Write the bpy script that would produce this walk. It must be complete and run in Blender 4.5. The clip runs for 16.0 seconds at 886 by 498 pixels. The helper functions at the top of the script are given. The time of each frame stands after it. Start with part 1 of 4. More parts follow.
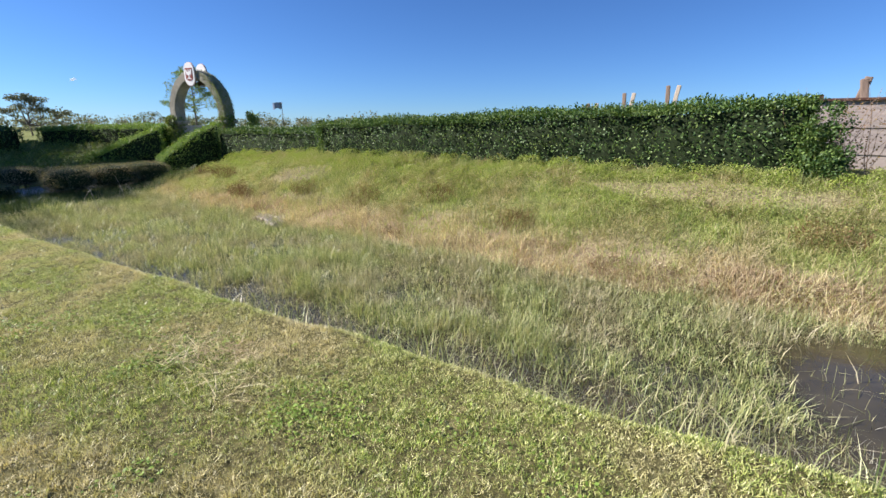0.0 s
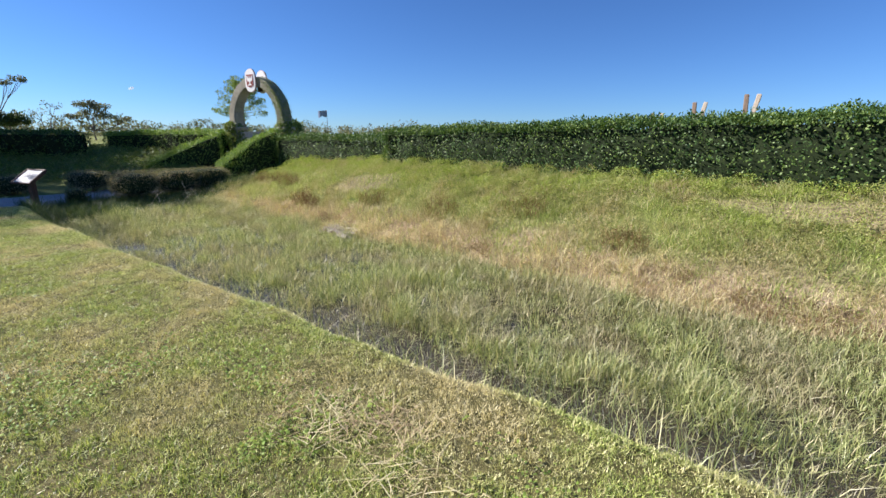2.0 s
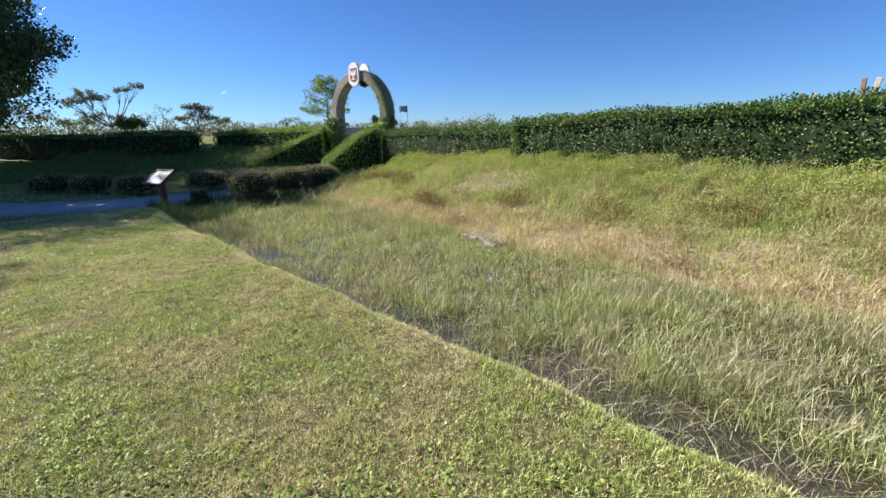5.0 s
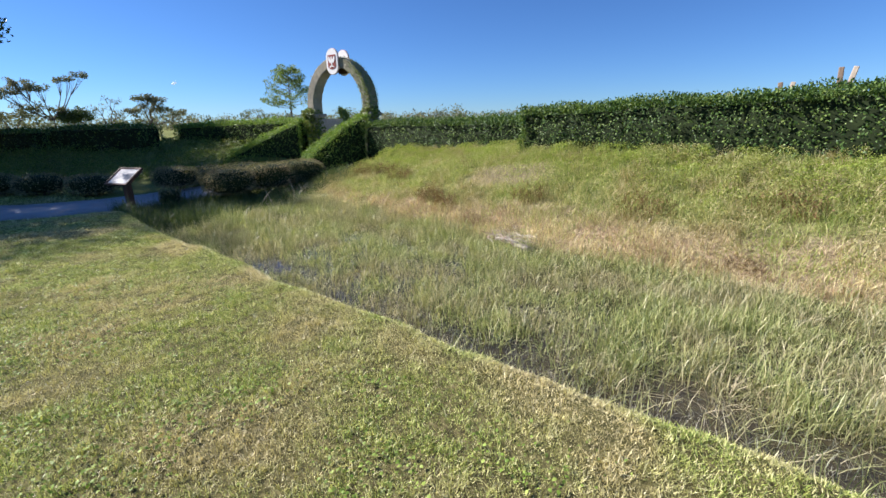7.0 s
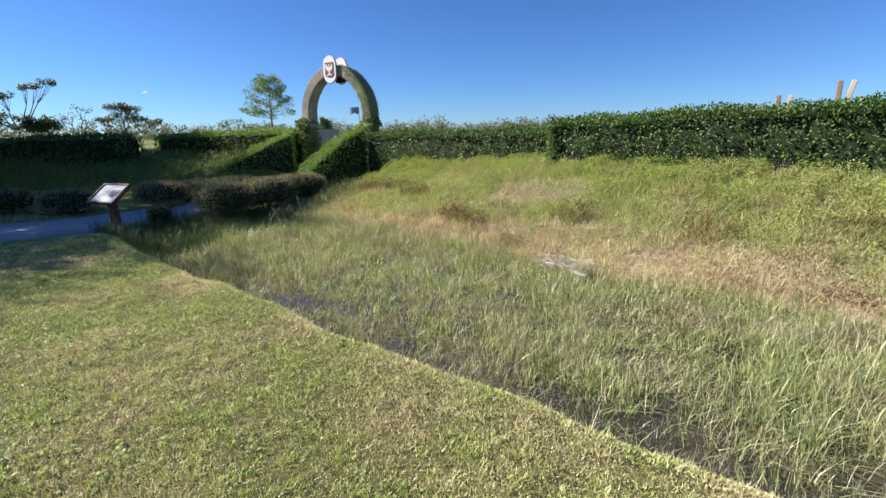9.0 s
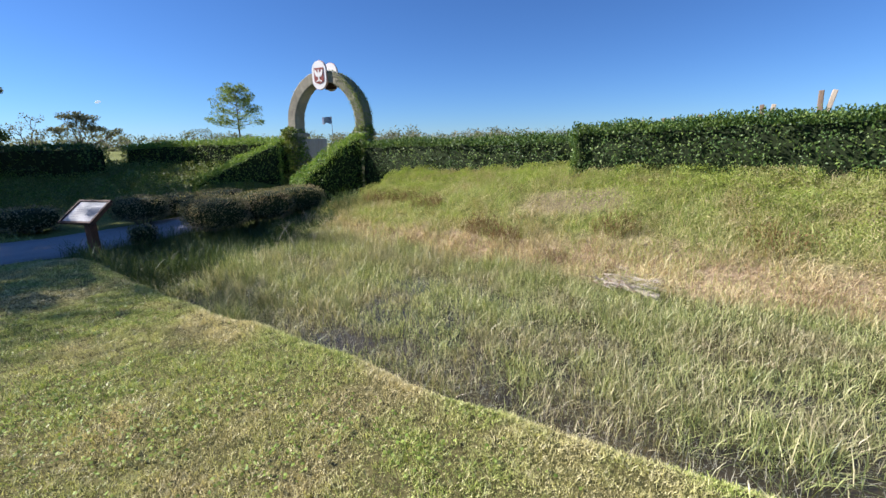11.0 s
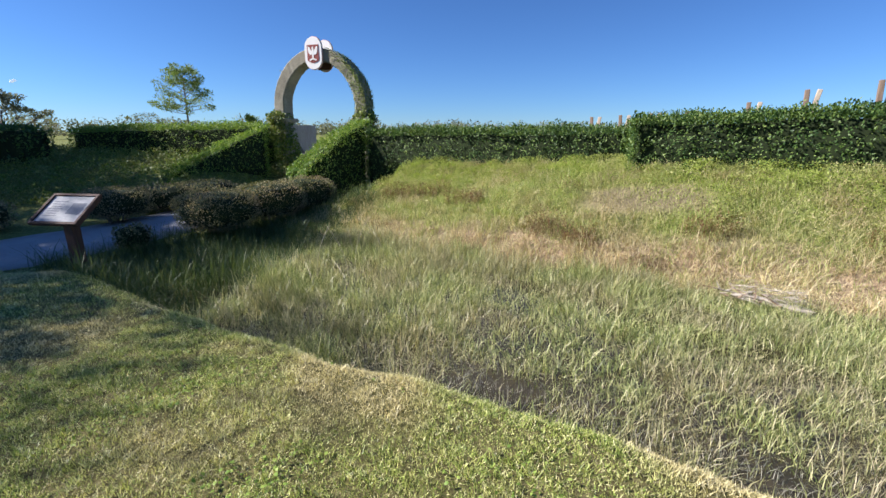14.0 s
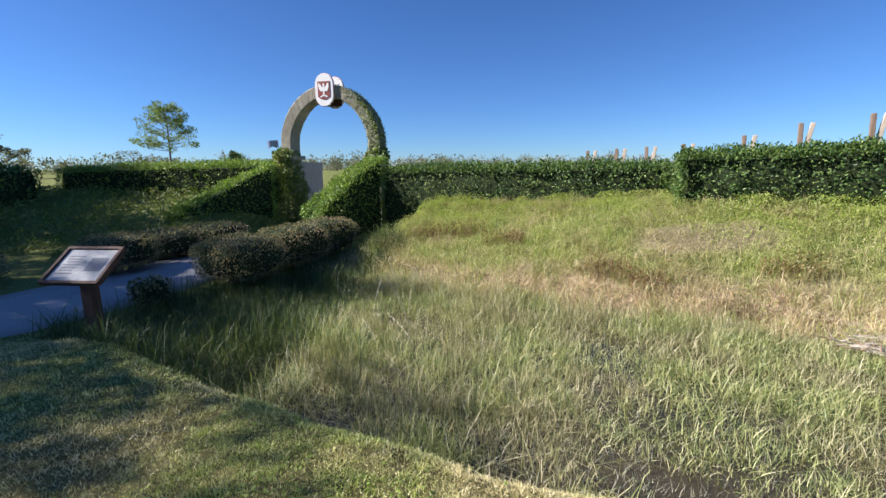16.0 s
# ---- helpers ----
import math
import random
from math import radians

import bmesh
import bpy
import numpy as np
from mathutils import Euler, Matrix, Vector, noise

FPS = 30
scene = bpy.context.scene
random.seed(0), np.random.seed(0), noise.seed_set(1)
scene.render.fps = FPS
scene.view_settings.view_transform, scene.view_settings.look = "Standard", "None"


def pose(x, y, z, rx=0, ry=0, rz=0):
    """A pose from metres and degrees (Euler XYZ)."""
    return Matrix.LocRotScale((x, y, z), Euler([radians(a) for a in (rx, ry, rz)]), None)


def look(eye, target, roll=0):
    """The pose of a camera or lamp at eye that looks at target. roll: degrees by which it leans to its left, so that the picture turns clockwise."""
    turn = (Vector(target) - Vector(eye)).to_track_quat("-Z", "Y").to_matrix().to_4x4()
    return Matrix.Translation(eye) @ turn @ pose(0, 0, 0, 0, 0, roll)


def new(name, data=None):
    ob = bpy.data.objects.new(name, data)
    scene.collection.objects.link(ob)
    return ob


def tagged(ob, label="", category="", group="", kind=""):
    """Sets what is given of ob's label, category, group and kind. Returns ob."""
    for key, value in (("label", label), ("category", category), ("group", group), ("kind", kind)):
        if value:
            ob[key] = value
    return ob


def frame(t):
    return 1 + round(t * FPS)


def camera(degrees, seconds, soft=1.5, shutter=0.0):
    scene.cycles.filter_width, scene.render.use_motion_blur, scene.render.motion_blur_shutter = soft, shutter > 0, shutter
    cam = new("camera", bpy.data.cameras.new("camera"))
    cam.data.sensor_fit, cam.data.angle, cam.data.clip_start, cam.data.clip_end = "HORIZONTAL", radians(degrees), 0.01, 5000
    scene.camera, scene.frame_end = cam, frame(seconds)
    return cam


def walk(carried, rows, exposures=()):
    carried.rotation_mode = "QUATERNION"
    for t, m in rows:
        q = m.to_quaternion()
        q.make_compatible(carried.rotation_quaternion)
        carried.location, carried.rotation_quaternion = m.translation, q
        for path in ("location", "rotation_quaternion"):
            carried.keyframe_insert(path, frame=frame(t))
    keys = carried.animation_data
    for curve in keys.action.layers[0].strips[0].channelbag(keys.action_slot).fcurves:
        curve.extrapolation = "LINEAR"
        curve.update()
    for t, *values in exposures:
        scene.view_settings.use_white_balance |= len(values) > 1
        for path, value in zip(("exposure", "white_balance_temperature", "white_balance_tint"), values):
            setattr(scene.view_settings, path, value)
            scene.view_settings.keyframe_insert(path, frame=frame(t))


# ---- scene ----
cam = camera(90.9, 16.0, soft=1.5)
METRES, EYE, TILT, LEAN, TURN = 11.0, 1.55, -15.7, 0.0, 33.4
ROWS = [
    (0.0, 0.0, 0.0, 0.0, 0.0, 0.0, 0.0),
    (0.5, -0.0239, 0.019, 0.0037, 0.99, 0.34, -0.52),
    (1.0, -0.0466, 0.0361, 0.0094, 2.07, 1.16, -1.08),
    (1.5, -0.0739, 0.052, 0.0129, 2.78, 1.39, -1.31),
    (2.0, -0.0971, 0.0706, 0.0159, 4.09, 1.1, -1.79),
    (2.5, -0.1218, 0.0913, 0.0219, 6.48, 0.7, -2.45),
    (3.0, -0.1504, 0.107, 0.0246, 9.41, 0.2, -2.82),
    (3.5, -0.1799, 0.1216, 0.0287, 12.26, -0.14, -3.2),
    (4.0, -0.2063, 0.1419, 0.0327, 14.23, 0.01, -3.53),
    (6.5, -0.3408, 0.2134, 0.0501, 9.09, -0.61, -1.13),
    (7.0, -0.3652, 0.2296, 0.054, 8.42, -0.9, -1.17),
    (7.5, -0.3898, 0.2491, 0.061, 7.98, -0.59, -1.4),
    (8.0, -0.4168, 0.2645, 0.0656, 7.13, -0.29, -1.15),
    (8.5, -0.4405, 0.2766, 0.0711, 6.1, 0.04, -0.68),
    (9.0, -0.4645, 0.295, 0.0752, 5.68, 0.47, -0.64),
    (11.5, -0.597, 0.373, 0.0933, 0.29, 1.59, 0.9),
    (12.0, -0.6249, 0.3874, 0.0956, -1.07, 1.32, 1.01),
    (12.5, -0.6515, 0.4055, 0.1003, -2.15, 1.42, 1.16),
    (13.0, -0.6795, 0.4219, 0.1039, -3.21, 1.18, 1.33),
    (13.5, -0.7079, 0.4404, 0.1069, -3.94, 0.66, 1.11),
    (14.0, -0.7336, 0.4636, 0.1126, -4.34, 0.69, 1.05),
    (14.5, -0.761, 0.4803, 0.1176, -5.14, 0.93, 1.56),
    (15.0, -0.7892, 0.4944, 0.1226, -6.28, 1.22, 2.28),
    (15.5, -0.8107, 0.514, 0.1281, -6.73, 2.51, 2.46),
    (16.0, -0.8302, 0.5296, 0.1382, -6.75, 4.84, 2.37),
]
walk(cam, [(t, pose(0, 0, EYE, TILT, LEAN, TURN) @ pose(METRES * x, METRES * y, METRES * z, 90 + pitch, roll, yaw)) for t, x, y, z, yaw, pitch, roll in ROWS],
     [(0.0, 1.08, 6080, 16), (16.0, 1.08, 6080, 16)])

# ---- world, sun ----
SUN_DIR = Vector((-0.866, -0.50, 0.0)).normalized() * math.cos(radians(33)) + Vector((0, 0, math.sin(radians(33))))
world = bpy.data.worlds.new("world")
scene.world = world
world.use_nodes = True
wn = world.node_tree.nodes
sky = wn.new("ShaderNodeTexSky")
sky.sky_type, sky.sun_disc = "NISHITA", False
sky.sun_elevation, sky.sun_rotation = radians(33), radians(240)
sky.altitude, sky.air_density, sky.dust_density, sky.ozone_density = 0.0, 0.85, 0.0, 5.0
wn["Background"].inputs["Strength"].default_value = 0.05
tint = wn.new("ShaderNodeMix")
tint.data_type, tint.blend_type = "RGBA", "MULTIPLY"
tint.inputs[0].default_value, tint.inputs[7].default_value = 1.0, (0.66, 0.92, 1.20, 1)
world.node_tree.links.new(sky.outputs[0], tint.inputs[6])
world.node_tree.links.new(tint.outputs[2], wn["Background"].inputs[0])
sun = new("sun", bpy.data.lights.new("sun", "SUN"))
sun.data.energy, sun.data.angle, sun.data.color = 5.0, radians(0.53), (1.0, 0.94, 0.84)
sun.matrix_world = look(SUN_DIR * 60, (0, 0, 0))

# ---- materials ----
def material(name, rough=0.8, spec=0.3):
    m = bpy.data.materials.new(name)
    m.use_nodes = True
    nt = m.node_tree
    b = nt.nodes["Principled BSDF"]
    b.inputs["Roughness"].default_value = rough
    b.inputs["Specular IOR Level"].default_value = spec
    return m, nt, b


def ramp(nt, fac, stops):
    r = nt.nodes.new("ShaderNodeValToRGB")
    while len(r.color_ramp.elements) < len(stops):
        r.color_ramp.elements.new(0.5)
    for e, (p, c) in zip(r.color_ramp.elements, stops):
        e.position, e.color = p, (*c, 1)
    nt.links.new(fac, r.inputs[0])
    return r.outputs[0]


def noise_tex(nt, scale, detail=4.0, rough=0.55, vec=None):
    n = nt.nodes.new("ShaderNodeTexNoise")
    n.inputs["Scale"].default_value, n.inputs["Detail"].default_value, n.inputs["Roughness"].default_value = scale, detail, rough
    if vec is None:
        vec = nt.nodes.new("ShaderNodeTexCoord").outputs["Object"]
    nt.links.new(vec, n.inputs["Vector"])
    return n.outputs["Fac"]


def mix(nt, fac, a, b, blend="MIX"):
    n = nt.nodes.new("ShaderNodeMix")
    n.data_type, n.blend_type = "RGBA", blend
    for sock, v in ((n.inputs[0], fac), (n.inputs[6], a), (n.inputs[7], b)):
        if isinstance(v, (int, float)):
            sock.default_value = v
        elif isinstance(v, tuple):
            sock.default_value = (*v, 1)
        else:
            nt.links.new(v, sock)
    return n.outputs[2]


def bump(nt, b, fac, strength=0.5, dist=0.02):
    n = nt.nodes.new("ShaderNodeBump")
    n.inputs["Strength"].default_value, n.inputs["Distance"].default_value = strength, dist
    nt.links.new(fac, n.inputs["Height"])
    nt.links.new(n.outputs[0], b.inputs["Normal"])


def leaf_material(name, stops, patch, patch_scale=0.8, patch_at=(0.42, 0.62), thin=0.35, rough=0.5, spec=0.4):
    """Foliage: colour by leaf, a second colour in patches, and light that shines through."""
    m, nt, b = material(name, rough, spec)
    g = nt.nodes.new("ShaderNodeNewGeometry")
    base = ramp(nt, g.outputs["Random Per Island"], stops)
    n = noise_tex(nt, patch_scale, 3.0)
    mask = ramp(nt, n, [(patch_at[0], (0, 0, 0)), (patch_at[1], (1, 1, 1))])
    other = ramp(nt, g.outputs["Random Per Island"], patch)
    col = mix(nt, mask, base, other)
    nt.links.new(col, b.inputs["Base Color"])
    t = nt.nodes.new("ShaderNodeBsdfTranslucent")
    nt.links.new(mix(nt, 1.0, col, (1.0, 1.0, 0.55), "MULTIPLY"), t.inputs[0])
    s = nt.nodes.new("ShaderNodeMixShader")
    s.inputs[0].default_value = thin
    nt.links.new(b.outputs[0], s.inputs[1])
    nt.links.new(t.outputs[0], s.inputs[2])
    nt.links.new(s.outputs[0], nt.nodes["Material Output"].inputs[0])
    return m


def surface(name, stops, scale=6.0, fine=60.0, rough=0.85, strength=0.4, dist=0.01, spec=0.25, stretch=None, metal=0.0):
    """A plain surface: two scales of colour variation and a fine relief."""
    m, nt, b = material(name, rough, spec)
    vec = nt.nodes.new("ShaderNodeTexCoord").outputs["Object"]
    if stretch:
        mp = nt.nodes.new("ShaderNodeMapping")
        mp.inputs["Scale"].default_value = stretch
        nt.links.new(vec, mp.inputs[0])
        vec = mp.outputs[0]
    n1, n2 = noise_tex(nt, scale, 5, 0.6, vec), noise_tex(nt, fine, 4, 0.6, vec)
    col = mix(nt, 0.35, ramp(nt, n1, stops), ramp(nt, n2, stops))
    nt.links.new(col, b.inputs["Base Color"])
    b.inputs["Metallic"].default_value = metal
    bump(nt, b, n2, strength, dist)
    return m


M_LAWN = leaf_material("lawn_grass", [(0.0, (0.07, 0.11, 0.02)), (0.35, (0.31, 0.41, 0.07)), (0.7, (0.62, 0.64, 0.20)), (1.0, (0.95, 0.88, 0.50))],
                       [(0.0, (0.22, 0.19, 0.07)), (0.35, (0.60, 0.52, 0.24)), (1.0, (0.92, 0.82, 0.50))], 0.9, (0.46, 0.62), 0.25, 0.45, 0.5)
M_REED = leaf_material("reed_blades", [(0.0, (0.10, 0.14, 0.045)), (0.35, (0.29, 0.35, 0.12)), (0.75, (0.54, 0.56, 0.23)), (1.0, (0.84, 0.76, 0.48))],
                       [(0.0, (0.15, 0.17, 0.07)), (0.5, (0.40, 0.39, 0.19)), (1.0, (0.72, 0.62, 0.42))], 1.2, (0.44, 0.60), 0.35, 0.42, 0.5)
# blades darkened: the shade at the ditch's end is in their colour
M_SHADED_RANK = leaf_material("shade_dark_blades", [(0.0, (0.03, 0.06, 0.02)), (0.6, (0.07, 0.12, 0.035)), (1.0, (0.20, 0.22, 0.09))],
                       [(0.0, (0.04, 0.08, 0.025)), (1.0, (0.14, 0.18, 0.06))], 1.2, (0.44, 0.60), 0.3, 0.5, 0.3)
M_STRAW = leaf_material("dry_grass", [(0.0, (0.42, 0.33, 0.18)), (0.45, (0.72, 0.60, 0.36)), (0.85, (0.90, 0.80, 0.54)), (1.0, (0.46, 0.48, 0.18))],
                        [(0.0, (0.30, 0.20, 0.13)), (0.6, (0.62, 0.48, 0.30)), (1.0, (0.84, 0.71, 0.48))], 1.5, (0.45, 0.6), 0.3, 0.75, 0.15)
M_BANK = leaf_material("bank_grass", [(0.0, (0.24, 0.33, 0.08)), (0.5, (0.39, 0.46, 0.14)), (0.8, (0.55, 0.54, 0.24)), (1.0, (0.70, 0.59, 0.38))],
                       [(0.0, (0.30, 0.29, 0.13)), (0.5, (0.48, 0.42, 0.22)), (1.0, (0.66, 0.54, 0.36))], 1.1, (0.42, 0.62), 0.38, 0.65, 0.2)
M_COVER = leaf_material("groundcover_leaves", [(0.0, (0.22, 0.30, 0.05)), (0.5, (0.33, 0.41, 0.085)), (1.0, (0.44, 0.49, 0.13))],
                        [(0.0, (0.24, 0.27, 0.08)), (0.6, (0.36, 0.38, 0.13)), (1.0, (0.48, 0.45, 0.22))], 1.3, (0.45, 0.65), 0.38, 0.75, 0.1)
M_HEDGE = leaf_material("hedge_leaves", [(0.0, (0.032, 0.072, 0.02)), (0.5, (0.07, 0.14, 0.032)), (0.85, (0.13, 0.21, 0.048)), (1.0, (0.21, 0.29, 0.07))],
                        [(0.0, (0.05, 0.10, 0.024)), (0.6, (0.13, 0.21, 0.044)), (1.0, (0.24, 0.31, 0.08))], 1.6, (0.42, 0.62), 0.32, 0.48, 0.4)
# hedge leaves in a lighter, yellower green than M_HEDGE
M_BRIGHT_HEDGE = leaf_material("bright_hedge_leaves", [(0.0, (0.09, 0.18, 0.028)), (0.5, (0.18, 0.30, 0.048)), (1.0, (0.38, 0.46, 0.10))],
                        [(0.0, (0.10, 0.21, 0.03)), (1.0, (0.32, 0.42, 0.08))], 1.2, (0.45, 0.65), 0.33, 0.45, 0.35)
M_SHRUB = leaf_material("shrub_leaves", [(0.0, (0.085, 0.10, 0.05)), (0.6, (0.19, 0.19, 0.095)), (1.0, (0.42, 0.35, 0.21))],
                        [(0.0, (0.16, 0.14, 0.08)), (1.0, (0.44, 0.35, 0.22))], 1.5, (0.45, 0.6), 0.28, 0.65, 0.25)
M_OAK = leaf_material("oak_leaves", [(0.0, (0.03, 0.06, 0.015)), (0.6, (0.06, 0.10, 0.025)), (1.0, (0.12, 0.16, 0.05))],
                      [(0.0, (0.04, 0.07, 0.02)), (1.0, (0.10, 0.14, 0.04))], 0.5, (0.45, 0.6), 0.25, 0.45, 0.4)
M_PINE = leaf_material("pine_needles", [(0.0, (0.12, 0.19, 0.05)), (0.6, (0.20, 0.28, 0.08)), (1.0, (0.34, 0.38, 0.14))],
                       [(0.0, (0.14, 0.2, 0.06)), (1.0, (0.28, 0.33, 0.12))], 0.5, (0.45, 0.6), 0.35, 0.7, 0.2)
# grey-green leaves: the haze of distance is mixed into their colour
M_FARLEAF = leaf_material("hazed_far_leaves", [(0.0, (0.11, 0.135, 0.08)), (0.6, (0.19, 0.21, 0.13)), (1.0, (0.32, 0.31, 0.21))],
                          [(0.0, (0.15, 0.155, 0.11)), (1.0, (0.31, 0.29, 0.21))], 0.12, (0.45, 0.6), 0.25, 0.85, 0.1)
M_IVY = leaf_material("ivy_leaves", [(0.0, (0.07, 0.13, 0.02)), (0.6, (0.16, 0.23, 0.04)), (1.0, (0.32, 0.36, 0.09))],
                      [(0.0, (0.12, 0.17, 0.03)), (1.0, (0.30, 0.30, 0.10))], 1.5, (0.45, 0.6), 0.25, 0.5, 0.4)
M_OLIVE = leaf_material("olive_weed_leaves", [(0.0, (0.10, 0.13, 0.035)), (0.5, (0.20, 0.23, 0.065)), (1.0, (0.40, 0.38, 0.13))],
                        [(0.0, (0.17, 0.13, 0.06)), (1.0, (0.38, 0.28, 0.13))], 1.5, (0.45, 0.62), 0.3, 0.6, 0.25)
M_CLOVER = leaf_material("lawn_weed_leaves", [(0.0, (0.13, 0.22, 0.03)), (0.5, (0.24, 0.36, 0.055)), (1.0, (0.40, 0.50, 0.11))],
                         [(0.0, (0.12, 0.2, 0.03)), (1.0, (0.34, 0.42, 0.10))], 2, (0.45, 0.6), 0.3, 0.55, 0.3)
M_STUB = leaf_material("grey_stubble", [(0.0, (0.12, 0.13, 0.10)), (0.5, (0.26, 0.27, 0.21)), (1.0, (0.50, 0.47, 0.37))],
                       [(0.0, (0.16, 0.16, 0.12)), (1.0, (0.44, 0.40, 0.31))], 2, (0.45, 0.6), 0.2, 0.6, 0.3)
M_TWIG = surface("dry_twigs", [(0.3, (0.16, 0.10, 0.06)), (0.7, (0.38, 0.27, 0.18))], 8, 60)
M_REDWEED = leaf_material("withered_weeds", [(0.0, (0.13, 0.07, 0.04)), (0.6, (0.24, 0.14, 0.07)), (1.0, (0.33, 0.28, 0.10))],
                          [(0.0, (0.15, 0.09, 0.04)), (1.0, (0.30, 0.22, 0.09))], 2, (0.45, 0.6), 0.2, 0.8, 0.2)
M_SEED = surface("pale_seedheads", [(0.3, (0.42, 0.36, 0.25)), (0.7, (0.62, 0.56, 0.42))], 8, 60)
# near-black inner mass: the shade between the leaves put into colour
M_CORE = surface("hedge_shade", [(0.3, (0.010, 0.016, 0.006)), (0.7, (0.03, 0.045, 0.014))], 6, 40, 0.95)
M_BARK = surface("bark", [(0.3, (0.08, 0.06, 0.045)), (0.7, (0.22, 0.18, 0.14))], 4, 30, 0.9, 0.8, 0.03, stretch=(1, 1, 0.3))
M_STONE = surface("weathered_render", [(0.25, (0.12, 0.115, 0.085)), (0.5, (0.27, 0.25, 0.19)), (0.75, (0.40, 0.37, 0.29))], 2.2, 28, 0.9, 0.6, 0.012)
M_WHITE = surface("white_sign_paint", [(0.3, (0.74, 0.72, 0.70)), (0.7, (0.82, 0.81, 0.79))], 5, 80, 0.45, 0.05, 0.002, 0.4)
M_PINK = surface("faded_red_rim", [(0.3, (0.62, 0.33, 0.28)), (0.7, (0.72, 0.45, 0.40))], 8, 80, 0.5, 0.05, 0.002)
M_MAROON = surface("maroon_paint", [(0.3, (0.20, 0.045, 0.04)), (0.7, (0.30, 0.08, 0.065))], 8, 80, 0.5, 0.1, 0.002)
M_GATE = surface("greyed_gate_wood", [(0.3, (0.30, 0.26, 0.22)), (0.7, (0.46, 0.42, 0.37))], 3, 40, 0.85, 0.5, 0.006, stretch=(6, 6, 0.6))
M_POST = surface("stained_brown_wood", [(0.3, (0.055, 0.026, 0.018)), (0.7, (0.13, 0.065, 0.045))], 4, 50, 0.65, 0.4, 0.004, stretch=(5, 5, 0.6))
M_STAKE = surface("split_stake_wood", [(0.3, (0.13, 0.09, 0.065)), (0.7, (0.30, 0.22, 0.165))], 3, 30, 0.8, 0.5, 0.01, stretch=(4, 4, 0.5))
M_PALE = surface("fresh_stake_wood", [(0.3, (0.36, 0.29, 0.22)), (0.7, (0.56, 0.48, 0.39))], 3, 30, 0.8, 0.5, 0.01, stretch=(4, 4, 0.5))
M_PLANK = surface("weathered_planks", [(0.3, (0.24, 0.20, 0.17)), (0.7, (0.45, 0.38, 0.33))], 2, 40, 0.85, 0.6, 0.008, stretch=(0.5, 5, 5))
M_LOG = surface("bleached_log", [(0.3, (0.20, 0.165, 0.125)), (0.7, (0.64, 0.57, 0.47))], 6, 30, 0.85, 0.8, 0.012, stretch=(0.4, 5, 5))
M_ASPHALT = surface("path_concrete", [(0.3, (0.26, 0.25, 0.25)), (0.7, (0.40, 0.39, 0.38))], 1.5, 90, 0.8, 0.3, 0.004)
M_PANEL = surface("faded_sign_panel", [(0.35, (0.24, 0.25, 0.26)), (0.65, (0.46, 0.46, 0.45))], 4, 30, 0.42, 0.03, 0.001, 0.35)
M_INK = surface("faded_print", [(0.3, (0.14, 0.15, 0.17)), (0.7, (0.22, 0.23, 0.25))], 10, 80, 0.3, 0.02, 0.001)
M_CLOTH = surface("faded_flag", [(0.3, (0.12, 0.16, 0.30)), (0.7, (0.40, 0.45, 0.55))], 2.5, 30, 0.8)
M_GLOWING_CLOUD, nt, b = material("cloud", 1.0, 0.0)
b.inputs["Base Color"].default_value = (0.85, 0.88, 0.92, 1)
# faint emission in place of sunlight scattered through the cloud
b.inputs["Emission Color"].default_value = (0.75, 0.85, 1.0, 1)
b.inputs["Emission Strength"].default_value = 0.22

M_GROUND, nt, b = material("ground", 0.95, 0.1)
at = nt.nodes.new("ShaderNodeAttribute")
at.attribute_name = "zone"
sp = nt.nodes.new("ShaderNodeSeparateColor")
nt.links.new(at.outputs["Color"], sp.inputs[0])
fineg = noise_tex(nt, 22, 6, 0.7)
lawnc = mix(nt, noise_tex(nt, 0.7, 4), ramp(nt, fineg, [(0.38, (0.045, 0.055, 0.015)), (0.58, (0.15, 0.15, 0.045)), (0.78, (0.36, 0.33, 0.14))]),
            ramp(nt, fineg, [(0.38, (0.075, 0.055, 0.03)), (0.58, (0.21, 0.17, 0.085)), (0.78, (0.44, 0.37, 0.22))]))
bankc = ramp(nt, fineg, [(0.35, (0.17, 0.12, 0.075)), (0.55, (0.40, 0.31, 0.20)), (0.75, (0.58, 0.47, 0.32))])
greenc = ramp(nt, fineg, [(0.35, (0.07, 0.08, 0.025)), (0.55, (0.20, 0.22, 0.06)), (0.75, (0.36, 0.34, 0.13))])
mudc = ramp(nt, fineg, [(0.3, (0.05, 0.04, 0.028)), (0.7, (0.13, 0.10, 0.07))])
c = mix(nt, sp.outputs[0], greenc, lawnc)
c = mix(nt, sp.outputs[1], c, bankc)
c = mix(nt, sp.outputs[2], c, mudc)
nt.links.new(c, b.inputs["Base Color"])
bump(nt, b, fineg, 0.8, 0.03)

M_WATER, nt, b = material("ditch_water", 0.06, 0.45)
nt.links.new(ramp(nt, noise_tex(nt, 1.2, 4), [(0.35, (0.04, 0.034, 0.018)), (0.7, (0.085, 0.07, 0.038))]), b.inputs["Base Color"])
bump(nt, b, noise_tex(nt, 9, 3), 0.08, 0.01)


# ---- mesh helpers ----
rng = np.random.default_rng(7)


def sm(a, b, v):
    t = np.clip((v - a) / (b - a), 0, 1)
    return t * t * (3 - 2 * t)


